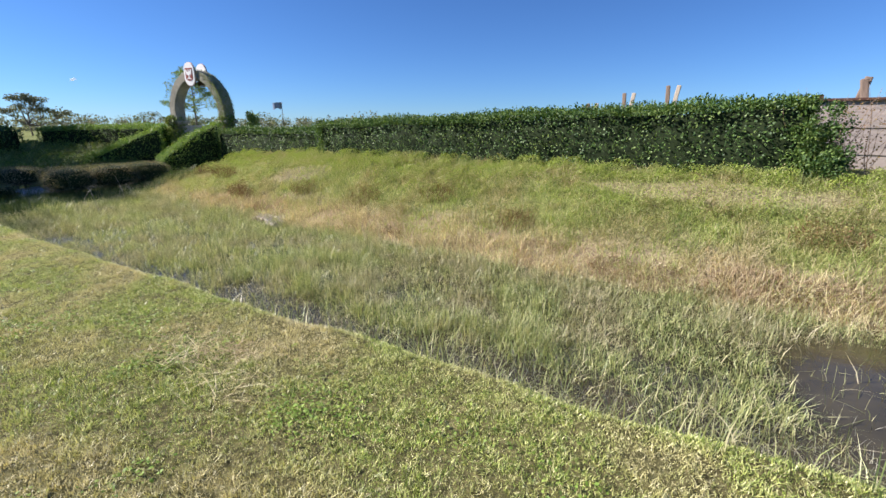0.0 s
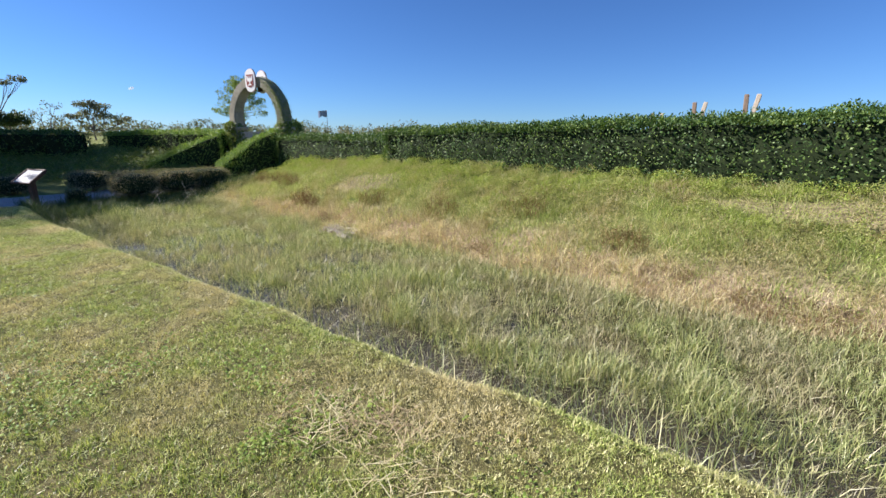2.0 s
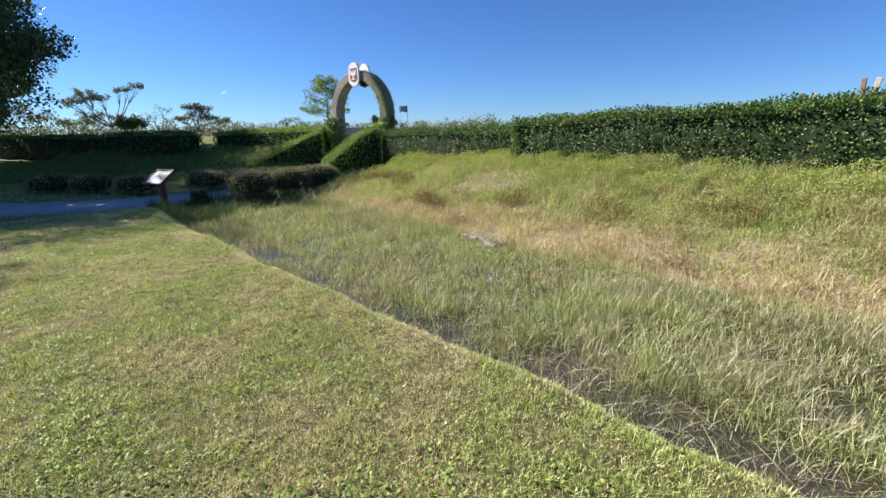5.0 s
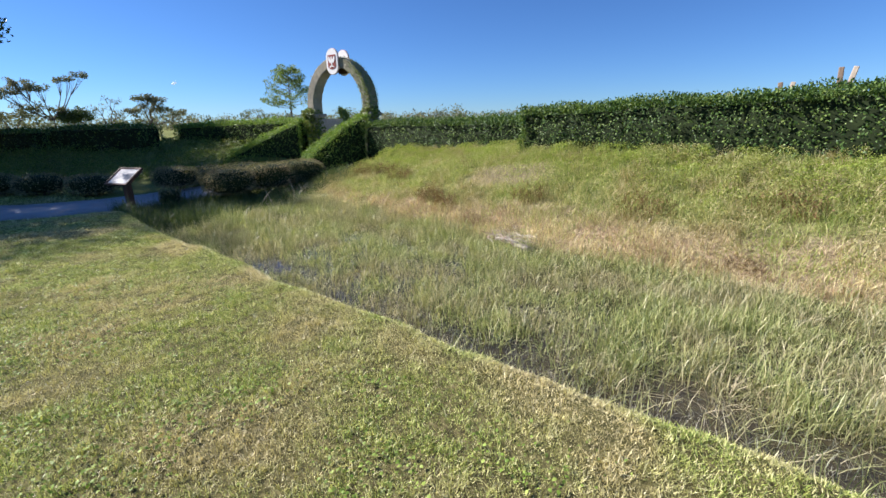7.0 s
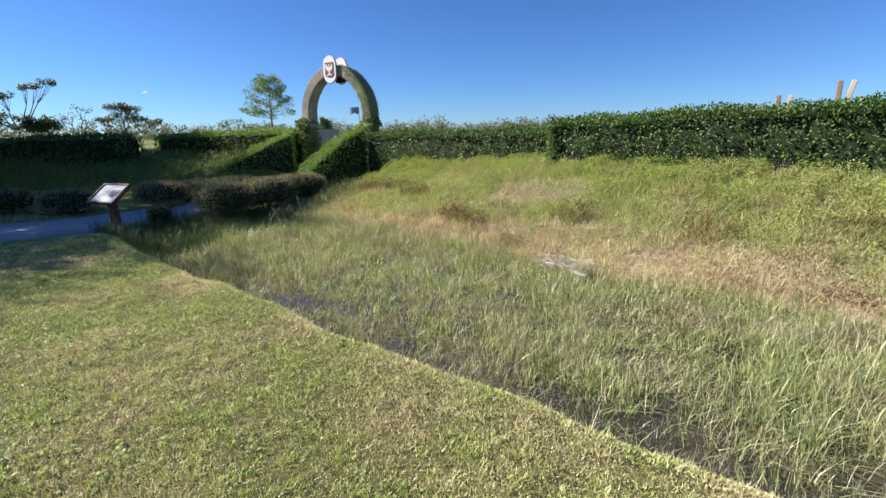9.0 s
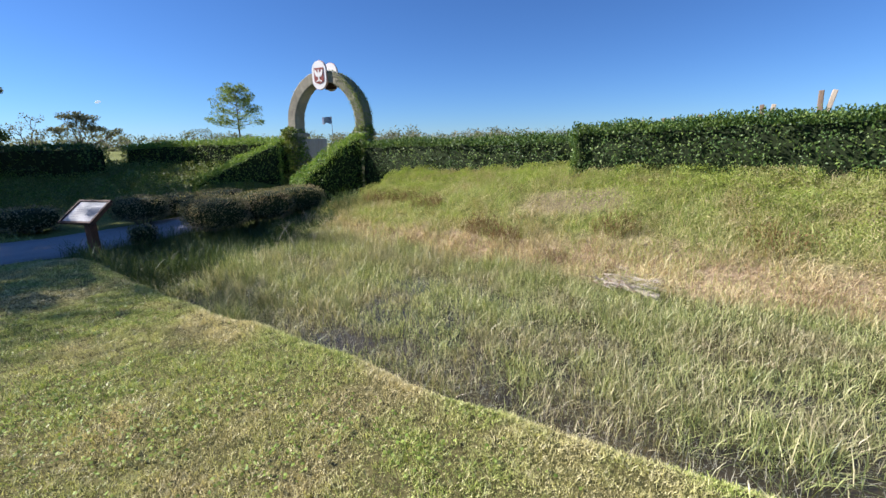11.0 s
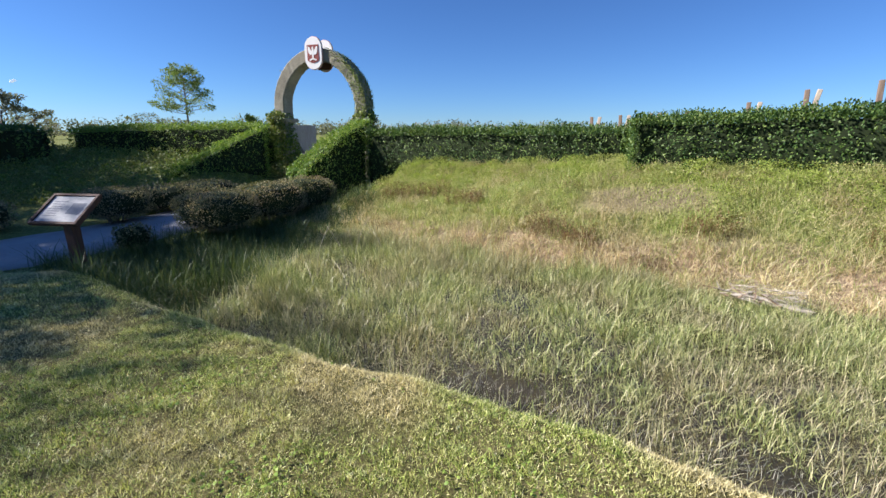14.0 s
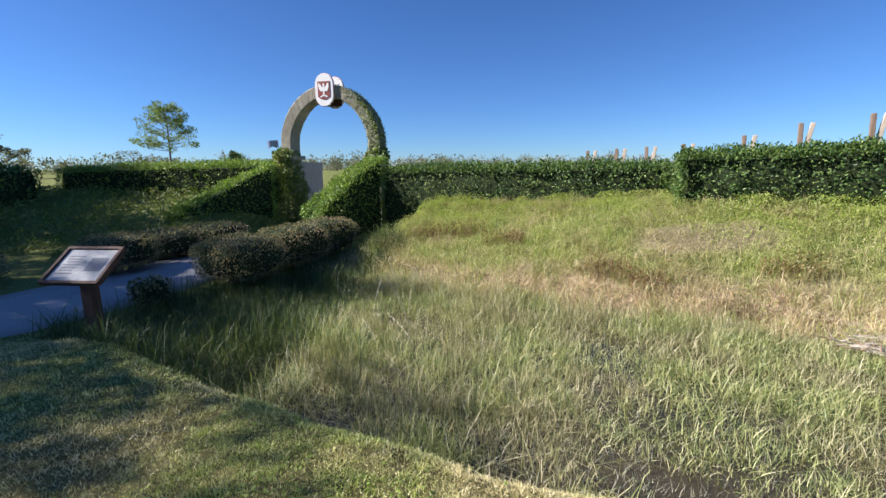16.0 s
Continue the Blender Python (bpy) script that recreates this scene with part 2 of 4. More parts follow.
def tri_mesh(name, verts, tris, mat, smooth=False):
    me = bpy.data.meshes.new(name)
    verts, tris = np.ascontiguousarray(verts, np.float32), np.ascontiguousarray(tris, np.int32)
    me.vertices.add(len(verts))
    me.vertices.foreach_set("co", verts.ravel())
    me.loops.add(tris.size)
    me.loops.foreach_set("vertex_index", tris.ravel())
    me.polygons.add(len(tris))
    me.polygons.foreach_set("loop_start", np.arange(0, tris.size, tris.shape[1], dtype=np.int32))
    me.update(calc_edges=True)
    me.materials.append(mat)
    if smooth:
        me.polygons.foreach_set("use_smooth", np.ones(len(tris), bool))
    return me


def child(ob, parent):
    if parent is not None:
        ob.parent = parent
        ob.matrix_parent_inverse = parent.matrix_basis.inverted()
    return ob


def thing(name, at_, label, category, group="", rz=0):
    e = new(name)
    e.matrix_basis = pose(*at_, 0, 0, rz)
    e.empty_display_size = 0.2
    return tagged(e, label, category, group)


def part(name, bm, mat, parent, label="", smooth=False):
    """Links a bmesh, given in world metres, as one mesh under a thing or part."""
    me = bpy.data.meshes.new(name)
    bm.to_mesh(me)
    bm.free()
    me.materials.append(mat)
    if smooth:
        for p in me.polygons:
            p.use_smooth = True
    ob = child(new(name, me), parent)
    return tagged(ob, label) if label else ob


def leafpart(name, data, mat, parent, label="", smooth=False):
    ob = child(new(name, tri_mesh(name, *data, mat, smooth)), parent)
    return tagged(ob, label) if label else ob


def box(w, d, h, m=Matrix(), bevel=0.006, taper=1.0):
    """A bevelled box w x d x h, standing on z = 0 of the pose m."""
    bm = bmesh.new()
    bmesh.ops.create_cube(bm, size=1.0)
    for v in bm.verts:
        k = taper if v.co.z > 0 else 1.0
        v.co = Vector((v.co.x * w * k, v.co.y * d * k, (v.co.z + 0.5) * h))
    if bevel:
        bmesh.ops.bevel(bm, geom=list(bm.edges), offset=bevel, segments=2, affect="EDGES", profile=0.6)
    bmesh.ops.transform(bm, matrix=m, verts=bm.verts)
    return bm


def tubes(paths, sides=6):
    """Tapered tubes along paths of (point, radius) as one vertex and triangle pair."""
    V, T = [], []
    for path in paths:
        start = len(V)
        for i, (p, r) in enumerate(path):
            a = path[max(i - 1, 0)][0]
            c = path[min(i + 1, len(path) - 1)][0]
            d = (Vector(c) - Vector(a)).normalized()
            u = d.orthogonal().normalized()
            w = d.cross(u)
            for k in range(sides):
                f = 2 * math.pi * k / sides
                V.append(tuple(Vector(p) + (u * math.cos(f) + w * math.sin(f)) * r))
        for i in range(len(path) - 1):
            for k in range(sides):
                a, b2 = start + i * sides + k, start + i * sides + (k + 1) % sides
                T += [(a, b2, a + sides), (b2, b2 + sides, a + sides)]
        tip = len(V)
        V.append(tuple(path[-1][0]))
        n = start + (len(path) - 1) * sides
        T += [(n + k, n + (k + 1) % sides, tip) for k in range(sides)]
    return np.array(V), np.array(T)


def blades(p, h, w, lean, segs=2, az=None, droop=0.0):
    """Grass blades on the points p: height, width, lean as a share of height."""
    n = len(p)
    az = rng.uniform(0, 2 * np.pi, n) if az is None else az
    turn = az + rng.uniform(-1.2, 1.2, n) + np.pi / 2
    out = np.stack([np.cos(az), np.sin(az), np.zeros(n)], 1)
    side = np.stack([np.cos(turn), np.sin(turn), np.zeros(n)], 1)
    V = np.zeros((n, 2 * segs + 1, 3))
    for i in range(segs + 1):
        t = i / segs
        c = p + out * (lean * h * t ** 1.7)[:, None]
        c[:, 2] += h * (t - droop * t ** 3) * np.sqrt(np.clip(1 - 0.5 * lean ** 2, 0.2, 1))
        if i == segs:
            V[:, 2 * i] = c
        else:
            k = (1.0 if i else 0.75) * (1 - 0.75 * t * t)
            V[:, 2 * i], V[:, 2 * i + 1] = c - side * (w * k / 2)[:, None], c + side * (w * k / 2)[:, None]
    t = []
    for i in range(segs):
        a = 2 * i
        if i == segs - 1:
            t.append((a, a + 1, a + 2))
        else:
            t += [(a, a + 1, a + 2), (a + 1, a + 3, a + 2)]
    T = (np.array(t)[None] + (np.arange(n) * (2 * segs + 1))[:, None, None]).reshape(-1, 3)
    return V.reshape(-1, 3), T


def leaves(p, axis, nrm, ln, wd, fold=0.15):
    """Pointed leaves folded on the midrib: base p, along axis, facing nrm."""
    n = len(p)
    axis = axis / np.linalg.norm(axis, axis=1, keepdims=True)
    b3 = np.cross(nrm, axis)
    b3 /= np.linalg.norm(b3, axis=1, keepdims=True) + 1e-9
    up = np.cross(axis, b3)
    ln, wd = ln[:, None], wd[:, None]
    V = np.stack([p, p + axis * ln * 0.35 + b3 * wd * 0.5 + up * wd * fold, p + axis * ln * 0.72 + b3 * wd * 0.36 + up * wd * fold * 0.6,
                  p + axis * ln - up * ln * 0.12, p + axis * ln * 0.72 - b3 * wd * 0.36 + up * wd * fold * 0.6, p + axis * ln * 0.35 - b3 * wd * 0.5 + up * wd * fold], 1)
    t = np.array([(0, 1, 5), (1, 2, 4), (1, 4, 5), (2, 3, 4)])
    T = (t[None] + (np.arange(n) * 6)[:, None, None]).reshape(-1, 3)
    return V.reshape(-1, 3), T


def small_leaves(p, axis, nrm, ln, wd, fold=0.2):
    """Small or far leaves: two triangles folded on the midrib."""
    n = len(p)
    axis = axis / np.linalg.norm(axis, axis=1, keepdims=True)
    b3 = np.cross(nrm, axis)
    b3 /= np.linalg.norm(b3, axis=1, keepdims=True) + 1e-9
    up = np.cross(axis, b3)
    ln, wd = ln[:, None], wd[:, None]
    mid = p + axis * ln * 0.45 + up * wd * fold
    V = np.stack([p, mid + b3 * wd * 0.55, p + axis * ln, mid - b3 * wd * 0.55], 1)
    T = (np.array([(0, 1, 2), (0, 2, 3)])[None] + (np.arange(n) * 4)[:, None, None]).reshape(-1, 3)
    return V.reshape(-1, 3), T


def join(*parts):
    V, T, n = [], [], 0
    for v, t in parts:
        V.append(v)
        T.append(t + n)
        n += len(v)
    return np.concatenate(V), np.concatenate(T)


def unit(n):
    v = rng.normal(size=(n, 3))
    return v / np.linalg.norm(v, axis=1, keepdims=True)


# ---- the lie of the land ----
WATER_Z = -0.60
PATH_LINE = np.array([(-19.6, 30.0), (-20.1, 14.0), (-20.1, 10.8), (-19.6, 8.0), (-19.0, 5.5), (-18.75, 3.6), (-19.0, 1.8), (-20.2, -0.6), (-22.6, -3.2), (-27.0, -6.5), (-34.0, -9.5)])


def lawn_z(x):
    return np.interp(x, [-40, -24, -18, -17.3, -16.5, -15.3, -14, -11, 0, 10], [-0.3, -0.45, -0.52, -0.46, -0.33, -0.29, -0.24, -0.13, 0.0, 0.05])


def edge_y(x):
    return np.interp(x, [-16, -14.4, -13, -11, -8.5, -6, -4, -2.5, 0, 1, 3, 10], [2.5, 2.34, 2.2, 2.24, 2.24, 2.36, 2.40, 2.50, 2.60, 2.72, 2.95, 3.2]) + 0.025 * np.sin(x * 2.3) + 0.02 * np.sin(x * 5.1 + 1)


def path_dist(x, y):
    d = np.full(np.shape(x), 1e9)
    for (ax, ay), (bx, by) in zip(PATH_LINE[:-1], PATH_LINE[1:]):
        t = np.clip(((x - ax) * (bx - ax) + (y - ay) * (by - ay)) / ((bx - ax) ** 2 + (by - ay) ** 2), 0, 1)
        d = np.minimum(d, np.hypot(x - ax - t * (bx - ax), y - ay - t * (by - ay)))
    return d


def wobble(x, y):
    return 0.5 * (np.sin(x * 1.7 + 0.6 * np.sin(y * 2.1)) * np.sin(y * 1.9 + 0.7 * np.sin(x * 1.3)) + 0.6 * np.sin(x * 4.1 + y * 2.3) * np.sin(y * 4.7 - x * 1.1))


def patchy(x, y, size, seed=0):
    """Smooth random patches of about the given size in metres, 0 to 1, in two octaves."""
    g = np.random.default_rng(seed).uniform(0, 1, (64, 64))
    out = 0.0
    for k, wgt in ((1.0, 0.65), (2.3, 0.35)):
        u, v = np.asarray(x) * k / size + 17.3 * k, np.asarray(y) * k / size + 5.1 * k
        i, j = np.floor(u).astype(int), np.floor(v).astype(int)
        fu, fv = u - i, v - j
        fu, fv = fu * fu * (3 - 2 * fu), fv * fv * (3 - 2 * fv)
        a, b3 = g[i % 64, j % 64], g[(i + 1) % 64, j % 64]
        c, d = g[i % 64, (j + 1) % 64], g[(i + 1) % 64, (j + 1) % 64]
        out = out + wgt * ((a * (1 - fu) + b3 * fu) * (1 - fv) + (c * (1 - fu) + d * fu) * fv)
    return out


def land(x, y):
    x, y = np.asarray(x, float), np.asarray(y, float)
    lz, ye = lawn_z(x), edge_y(x)
    near = lz - (lz + 0.92) * sm(ye - 0.36, ye + 0.42, y)
    b1 = np.interp(y, [5.2, 6, 6.5, 7.1, 8.6, 9.1, 9.8, 14, 20], [-0.92, -0.68, -0.5, -0.20, 0.52, 0.68, 0.76, 0.75, 0.6])
    b2 = np.interp(y, [5.2, 6, 6.5, 7.1, 8, 9.35, 10.1, 10.8, 20], [-0.9, -0.66, -0.52, -0.32, -0.1, 0.17, 0.48, 0.6, 0.6])
    k = sm(-9.0, -15.5, x)
    far = b1 * (1 - k) + b2 * k
    z = np.where(y < 4.6, near, far)
    z = np.maximum(z, -0.92 + 0.34 * sm(-13.0, -14.3, x + 0.5 * wobble(y, x) + 0.9 * sm(3.5, 2.7, y)))
    flat = np.interp(y, [2, 6, 11, 20], [-0.52, -0.48, -0.44, -0.3])
    d = (x + 22.3) * 0.413 - (y - 10.3) * 0.911
    left = np.interp(d, [-30, -1, 0, 0.5, 4, 5.6], [0.5, 0.52, 0.52, 0.48, -0.25, -0.5])
    gate = np.where(y < 2, lz, flat) + np.maximum(left + 0.5, 0) * sm(1.2, 2.8, path_dist(x, y)) * sm(-18.8, -21, x)
    g = sm(-16.25, -17.0 - 0.4 * sm(7.0, 5.0, y), x) * sm(0.5, 3, y)
    z = z * (1 - g) + gate * g
    z = z + 0.03 * wobble(x, y) * sm(0.3, 0.0, np.abs(z + 0.75) - 0.1) + 0.018 * wobble(x * 0.8, y * 0.8)
    return z


def spread(density, x0, x1, y0, y1, keep=None):
    n = int(density * (x1 - x0) * (y1 - y0))
    x, y = rng.uniform(x0, x1, n), rng.uniform(y0, y1, n)
    if keep is not None:
        k = rng.uniform(0, 1, n) < keep(x, y)
        x, y = x[k], y[k]
    return np.stack([x, y, land(x, y)], 1)


# ---- ground and water ----
far_out = 40 * 1.35 ** np.arange(1, 13)
gx = np.concatenate([-far_out[::-1] - 5, np.arange(-45, -22, 0.5), np.arange(-22, 6, 0.14), np.arange(6, 20, 0.5), far_out - 15])
gy = np.concatenate([-far_out[::-1] + 20, np.arange(-18, -2, 0.5), np.arange(-2, 13, 0.12), np.arange(13, 30, 0.6), far_out - 5])
X, Y = np.meshgrid(gx, gy)
Z = land(X, Y)
nx, ny = len(gx), len(gy)
ii = (np.arange(ny - 1)[:, None] * nx + np.arange(nx - 1)[None]).ravel()
ground = new("ground", tri_mesh("ground", np.stack([X.ravel(), Y.ravel(), Z.ravel()], 1), np.stack([ii, ii + 1, ii + nx + 1, ii + nx], 1), M_GROUND, True))
tagged(ground, "lawn, muddy ditch and weedy sunlit earth bank", "ground", kind="structure")
xr, yr = X.ravel(), Y.ravel()
zone = np.zeros((len(xr), 4), np.float32)
ey = edge_y(xr)
zone[:, 0] = sm(ey + 0.15, ey - 0.1, yr) * (1 - 0.75 * sm(-13.5, -16, xr))
zone[:, 1] = sm(5.6, 6.0, yr + 0.2 * wobble(xr, yr)) * sm(7.6, 6.7, yr + 0.35 * wobble(xr, yr)) * sm(-15.5, -14, xr)
zone[:, 1] = np.maximum(zone[:, 1], 0.6 * sm(1.0, 0.55, np.hypot((xr + 10.2) / 1.3, (yr - 8.15) / 0.55) + 0.3 * wobble(xr * 2, yr * 2)))
zone[:, 1] = np.maximum(zone[:, 1], 0.6 * sm(1.0, 0.55, np.hypot((xr + 0.2) / 2.3, (yr - 8.5) / 0.45) + 0.3 * wobble(xr * 2, yr * 2)))
zone[:, 2] = sm(-0.42, -0.56, Z.ravel()) * sm(-15.5, -14, xr) * (yr > 1) * (yr < 6.1)
zone[:, 2] = np.maximum(zone[:, 2], 0.45 * sm(1.0, 0.5, np.hypot((xr + 10.2) / 1.2, (yr - 8.15) / 0.5) + 0.3 * wobble(xr * 3, yr * 3)))
zone[:, 3] = 1
ca = ground.data.attributes.new("zone", "FLOAT_COLOR", "POINT")
ca.data.foreach_set("color", zone.ravel())

wv = np.array([(-13.9, 1.9, WATER_Z), (9, 1.9, WATER_Z), (9, 6.6, WATER_Z), (-13.9, 6.6, WATER_Z)])
water = new("water", tri_mesh("water", wv, np.array([(0, 1, 2, 3)]), M_WATER))
tagged(water, "still brown water standing in the ditch", "water", kind="structure")

# footpath, a strip that follows its line
PL, wide = [], 1.12
for i in range(len(PATH_LINE) - 1):
    for k in range(14):
        PL.append(PATH_LINE[i] + (PATH_LINE[i + 1] - PATH_LINE[i]) * k / 14)
PL = np.array(PL)
for _ in range(12):
    PL[1:-1] = (PL[:-2] + 2 * PL[1:-1] + PL[2:]) / 4
tg = np.gradient(PL, axis=0)
tg /= np.linalg.norm(tg, axis=1, keepdims=True)
nr = np.stack([-tg[:, 1], tg[:, 0]], 1)
cols = []
for off, dz in ((-wide - 0.02, -0.1), (-wide, 0.035), (-0.4, 0.05), (0.4, 0.05), (wide, 0.035), (wide + 0.02, -0.1)):
    q = PL + nr * off
    cols.append(np.stack([q[:, 0], q[:, 1], land(PL[:, 0], PL[:, 1]) + dz], 1))
pv = np.stack(cols, 1).reshape(-1, 3)
pf = np.array([(i * 6 + k, i * 6 + k + 1, i * 6 + k + 7, i * 6 + k + 6) for i in range(len(PL) - 1) for k in range(5)])
footpath = new("path", tri_mesh("path", pv, pf, M_ASPHALT, True))
tagged(footpath, "pale grey concrete footpath in tree shade", "path", kind="structure")


# ---- hedges ----
def hedge(name, pts, half, top, base, label, mat=M_HEDGE, density=620, leaf=0.085, core_mat=M_CORE, group="clipped hedges", fuzz=0.032, round_=0.0):
    """A clipped hedge along the line pts: top and base heights at each point, an inner mass of shade and a skin of leaves."""
    pts, top, base = np.array(pts, float), np.array(top, float), np.array(base, float)
    sl = np.concatenate([[0], np.cumsum(np.linalg.norm(np.diff(pts, axis=0), axis=1))])
    L = sl[-1]

    def at_(s):
        return np.stack([np.interp(s, sl, pts[:, 0]), np.interp(s, sl, pts[:, 1])], -1), np.interp(s, sl, top), np.interp(s, sl, base)

    def frame_(s):
        a, b4 = at_(np.clip(s - 0.05, 0, L))[0], at_(np.clip(s + 0.05, 0, L))[0]
        d = (b4 - a) / (np.linalg.norm(b4 - a, axis=-1, keepdims=True) + 1e-9)
        return d, np.stack([d[..., 1], -d[..., 0]], -1)

    e = thing(name, (pts[0, 0], pts[0, 1], base[0]), label, "hedge", group)
    ns = max(4, int(L / 0.15))
    ss = np.linspace(0.06, L - 0.06, ns)
    c, tp, bs = at_(ss)
    d, nrm = frame_(ss)
    ring = [(-0.72, 0.0), (-0.92, 0.12), (-0.94, 0.5), (-0.93, 0.9), (-0.84, 0.965), (0, 0.98), (0.84, 0.965), (0.93, 0.9), (0.94, 0.5), (0.92, 0.12), (0.72, 0.0)]
    ring = [(o * (1 - 0.25 * round_ * (abs(2 * f - 1) ** 2)), f) for o, f in ring]
    V = []
    for o, f in ring:
        q = c + nrm * ((half - 0.17) * o + 0.02 * np.sin(ss * 3.1 + f * 5) + rng.uniform(-0.02, 0.02, ns))[:, None]
        V.append(np.stack([q[:, 0], q[:, 1], bs + (tp - bs - 0.10) * f + 0.02 * np.sin(ss * 2.3) - (0.15 if f == 0 else 0)], 1))
    k = len(ring)
    V = np.stack(V, 1).reshape(-1, 3)
    T = [(i * k + j, i * k + (j + 1) % k, (i + 1) * k + (j + 1) % k, (i + 1) * k + j) for i in range(ns - 1) for j in range(k)]
    m0, m1 = len(V), len(V) + 1
    V = np.concatenate([V, [V[:k].mean(0)], [V[-k:].mean(0)]])
    T += [(m0, (j + 1) % k, j, j) for j in range(k)] + [(m1, (ns - 1) * k + j, (ns - 1) * k + (j + 1) % k, m1) for j in range(k)]
    T3 = []
    for t in T:
        u = list(dict.fromkeys(t))
        T3 += [u] if len(u) == 3 else [(u[0], u[1], u[2]), (u[0], u[2], u[3])]
    leafpart("shade_core", (V, np.array(T3)), core_mat, e, "near-black inner mass in place of shade between leaves")
    # the skin: front, back, top and both ends
    hm = float(np.mean(top - base))
    parts = []
    for face, area in (("f", L * hm), ("b", L * hm * 0.2), ("t", L * half * 2), ("e0", 2 * half * hm), ("e1", 2 * half * hm)):
        n = int(area * density)
        s = rng.uniform(0, L, n)
        if face == "e0":
            s[:] = 0
        if face == "e1":
            s[:] = L
        c, tp, bs = at_(s)
        d, nr2 = frame_(s)
        f = rng.uniform(0.0, 1.0, n)
        o = rng.uniform(-1, 1, n)
        if face in "fb":
            o[:] = 1 if face == "f" else -1
            nv = np.concatenate([nr2 * o[:, None], np.full((n, 1), 0.15)], 1)
        elif face == "t":
            f[:] = 1
            nv = np.tile([0, 0, 1.0], (n, 1))
        else:
            nv = np.concatenate([d * (-1 if face == "e0" else 1), np.full((n, 1), 0.1)], 1)
        squeeze = 1 - 0.25 * round_ * np.abs(2 * f - 1) ** 2
        lump = 0.05 * np.sin(s * 2.7 + f * 4) * np.sin(s * 1.1 + 2 * o) + 0.05 * np.sin(s * 7.3 + o * 3 + 2 * np.sin(f * 6)) * np.sin(f * 8 + s * 2.1)
        clump = patchy(s + 3.7 * o, f * hm + 2.1 * o, 0.26, 18)
        depth = lump + 0.26 * (clump - 0.48) + rng.uniform(-0.14, 0.02, n)
        depth = np.maximum(depth, -0.16) + fuzz * rng.uniform(0, 1, n) ** 4
        q = c + nr2 * (half * o * squeeze)[:, None]
        z = bs + (tp - bs) * f
        q = np.concatenate([q, z[:, None]], 1) + nv * depth[:, None]
        ax = nv * 0.6 + unit(n) * 0.75 + np.array([0, 0, 0.35])
        ln = leaf * rng.uniform(0.6, 1.25, n)
        parts.append(leaves(q, ax, nv + unit(n) * 0.55 + np.array([0, 0, 0.5]), ln, ln * rng.uniform(0.42, 0.6, n)))
    # shoots that stand out of the clipped top
    n = int(L * 16)
    s = rng.uniform(0, L, n)
    c, tp, bs = at_(s)
    d, nr2 = frame_(s)
    q = np.concatenate([c + nr2 * (half * rng.uniform(-0.9, 0.9, n))[:, None], (tp + 0.01)[:, None]], 1)
    hgt = fuzz * rng.uniform(0.3, 1.8, n)
    for j in range(4):
        z = q.copy()
        z[:, 2] += hgt * j / 3
        ln = leaf * rng.uniform(0.5, 0.9, n)
        parts.append(leaves(z, unit(n) + np.array([0, 0, 0.7]), unit(n) + np.array([0, 0, 0.4]), ln, ln * 0.45))
    leafpart("leaves", join(*parts), mat, e)
    return e


hedge("hedge", [(0.98, 9.75), (-3, 9.75), (-10.65, 9.75)], 0.55, [1.97, 1.84, 1.63], [0.62, 0.62, 0.56],
      "tall clipped dark green broadleaf hedge along the bank top", density=2300, leaf=0.054)
hedge("hedge", [(-10.8, 10.75), (-13, 10.75), (-18.0, 10.75)], 0.5, [1.45, 1.44, 1.40], [0.6, 0.55, -0.2],
      "lower clipped green hedge running to the arch", density=1900, leaf=0.056)
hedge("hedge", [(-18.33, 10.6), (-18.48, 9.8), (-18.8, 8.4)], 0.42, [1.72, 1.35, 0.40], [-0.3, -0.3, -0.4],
      "sloping wing hedge stepping down beside the arch, sunlit", M_BRIGHT_HEDGE, 1800, 0.055)
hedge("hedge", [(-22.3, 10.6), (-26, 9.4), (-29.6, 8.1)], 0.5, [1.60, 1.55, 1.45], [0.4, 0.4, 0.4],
      "clipped green hedge on the bank beyond the path, sunlit", M_BRIGHT_HEDGE, 1300, 0.062)
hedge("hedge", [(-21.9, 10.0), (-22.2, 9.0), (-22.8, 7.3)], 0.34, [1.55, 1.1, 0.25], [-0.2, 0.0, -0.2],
      "sloping wing hedge on the far side of the gate path", M_BRIGHT_HEDGE, 1500, 0.06)
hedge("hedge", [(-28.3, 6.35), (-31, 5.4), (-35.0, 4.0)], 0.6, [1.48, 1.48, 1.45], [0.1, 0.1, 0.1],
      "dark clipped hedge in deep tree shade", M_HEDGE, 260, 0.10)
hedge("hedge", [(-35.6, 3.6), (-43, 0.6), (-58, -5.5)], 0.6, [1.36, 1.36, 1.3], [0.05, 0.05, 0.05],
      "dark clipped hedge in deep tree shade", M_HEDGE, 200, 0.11)


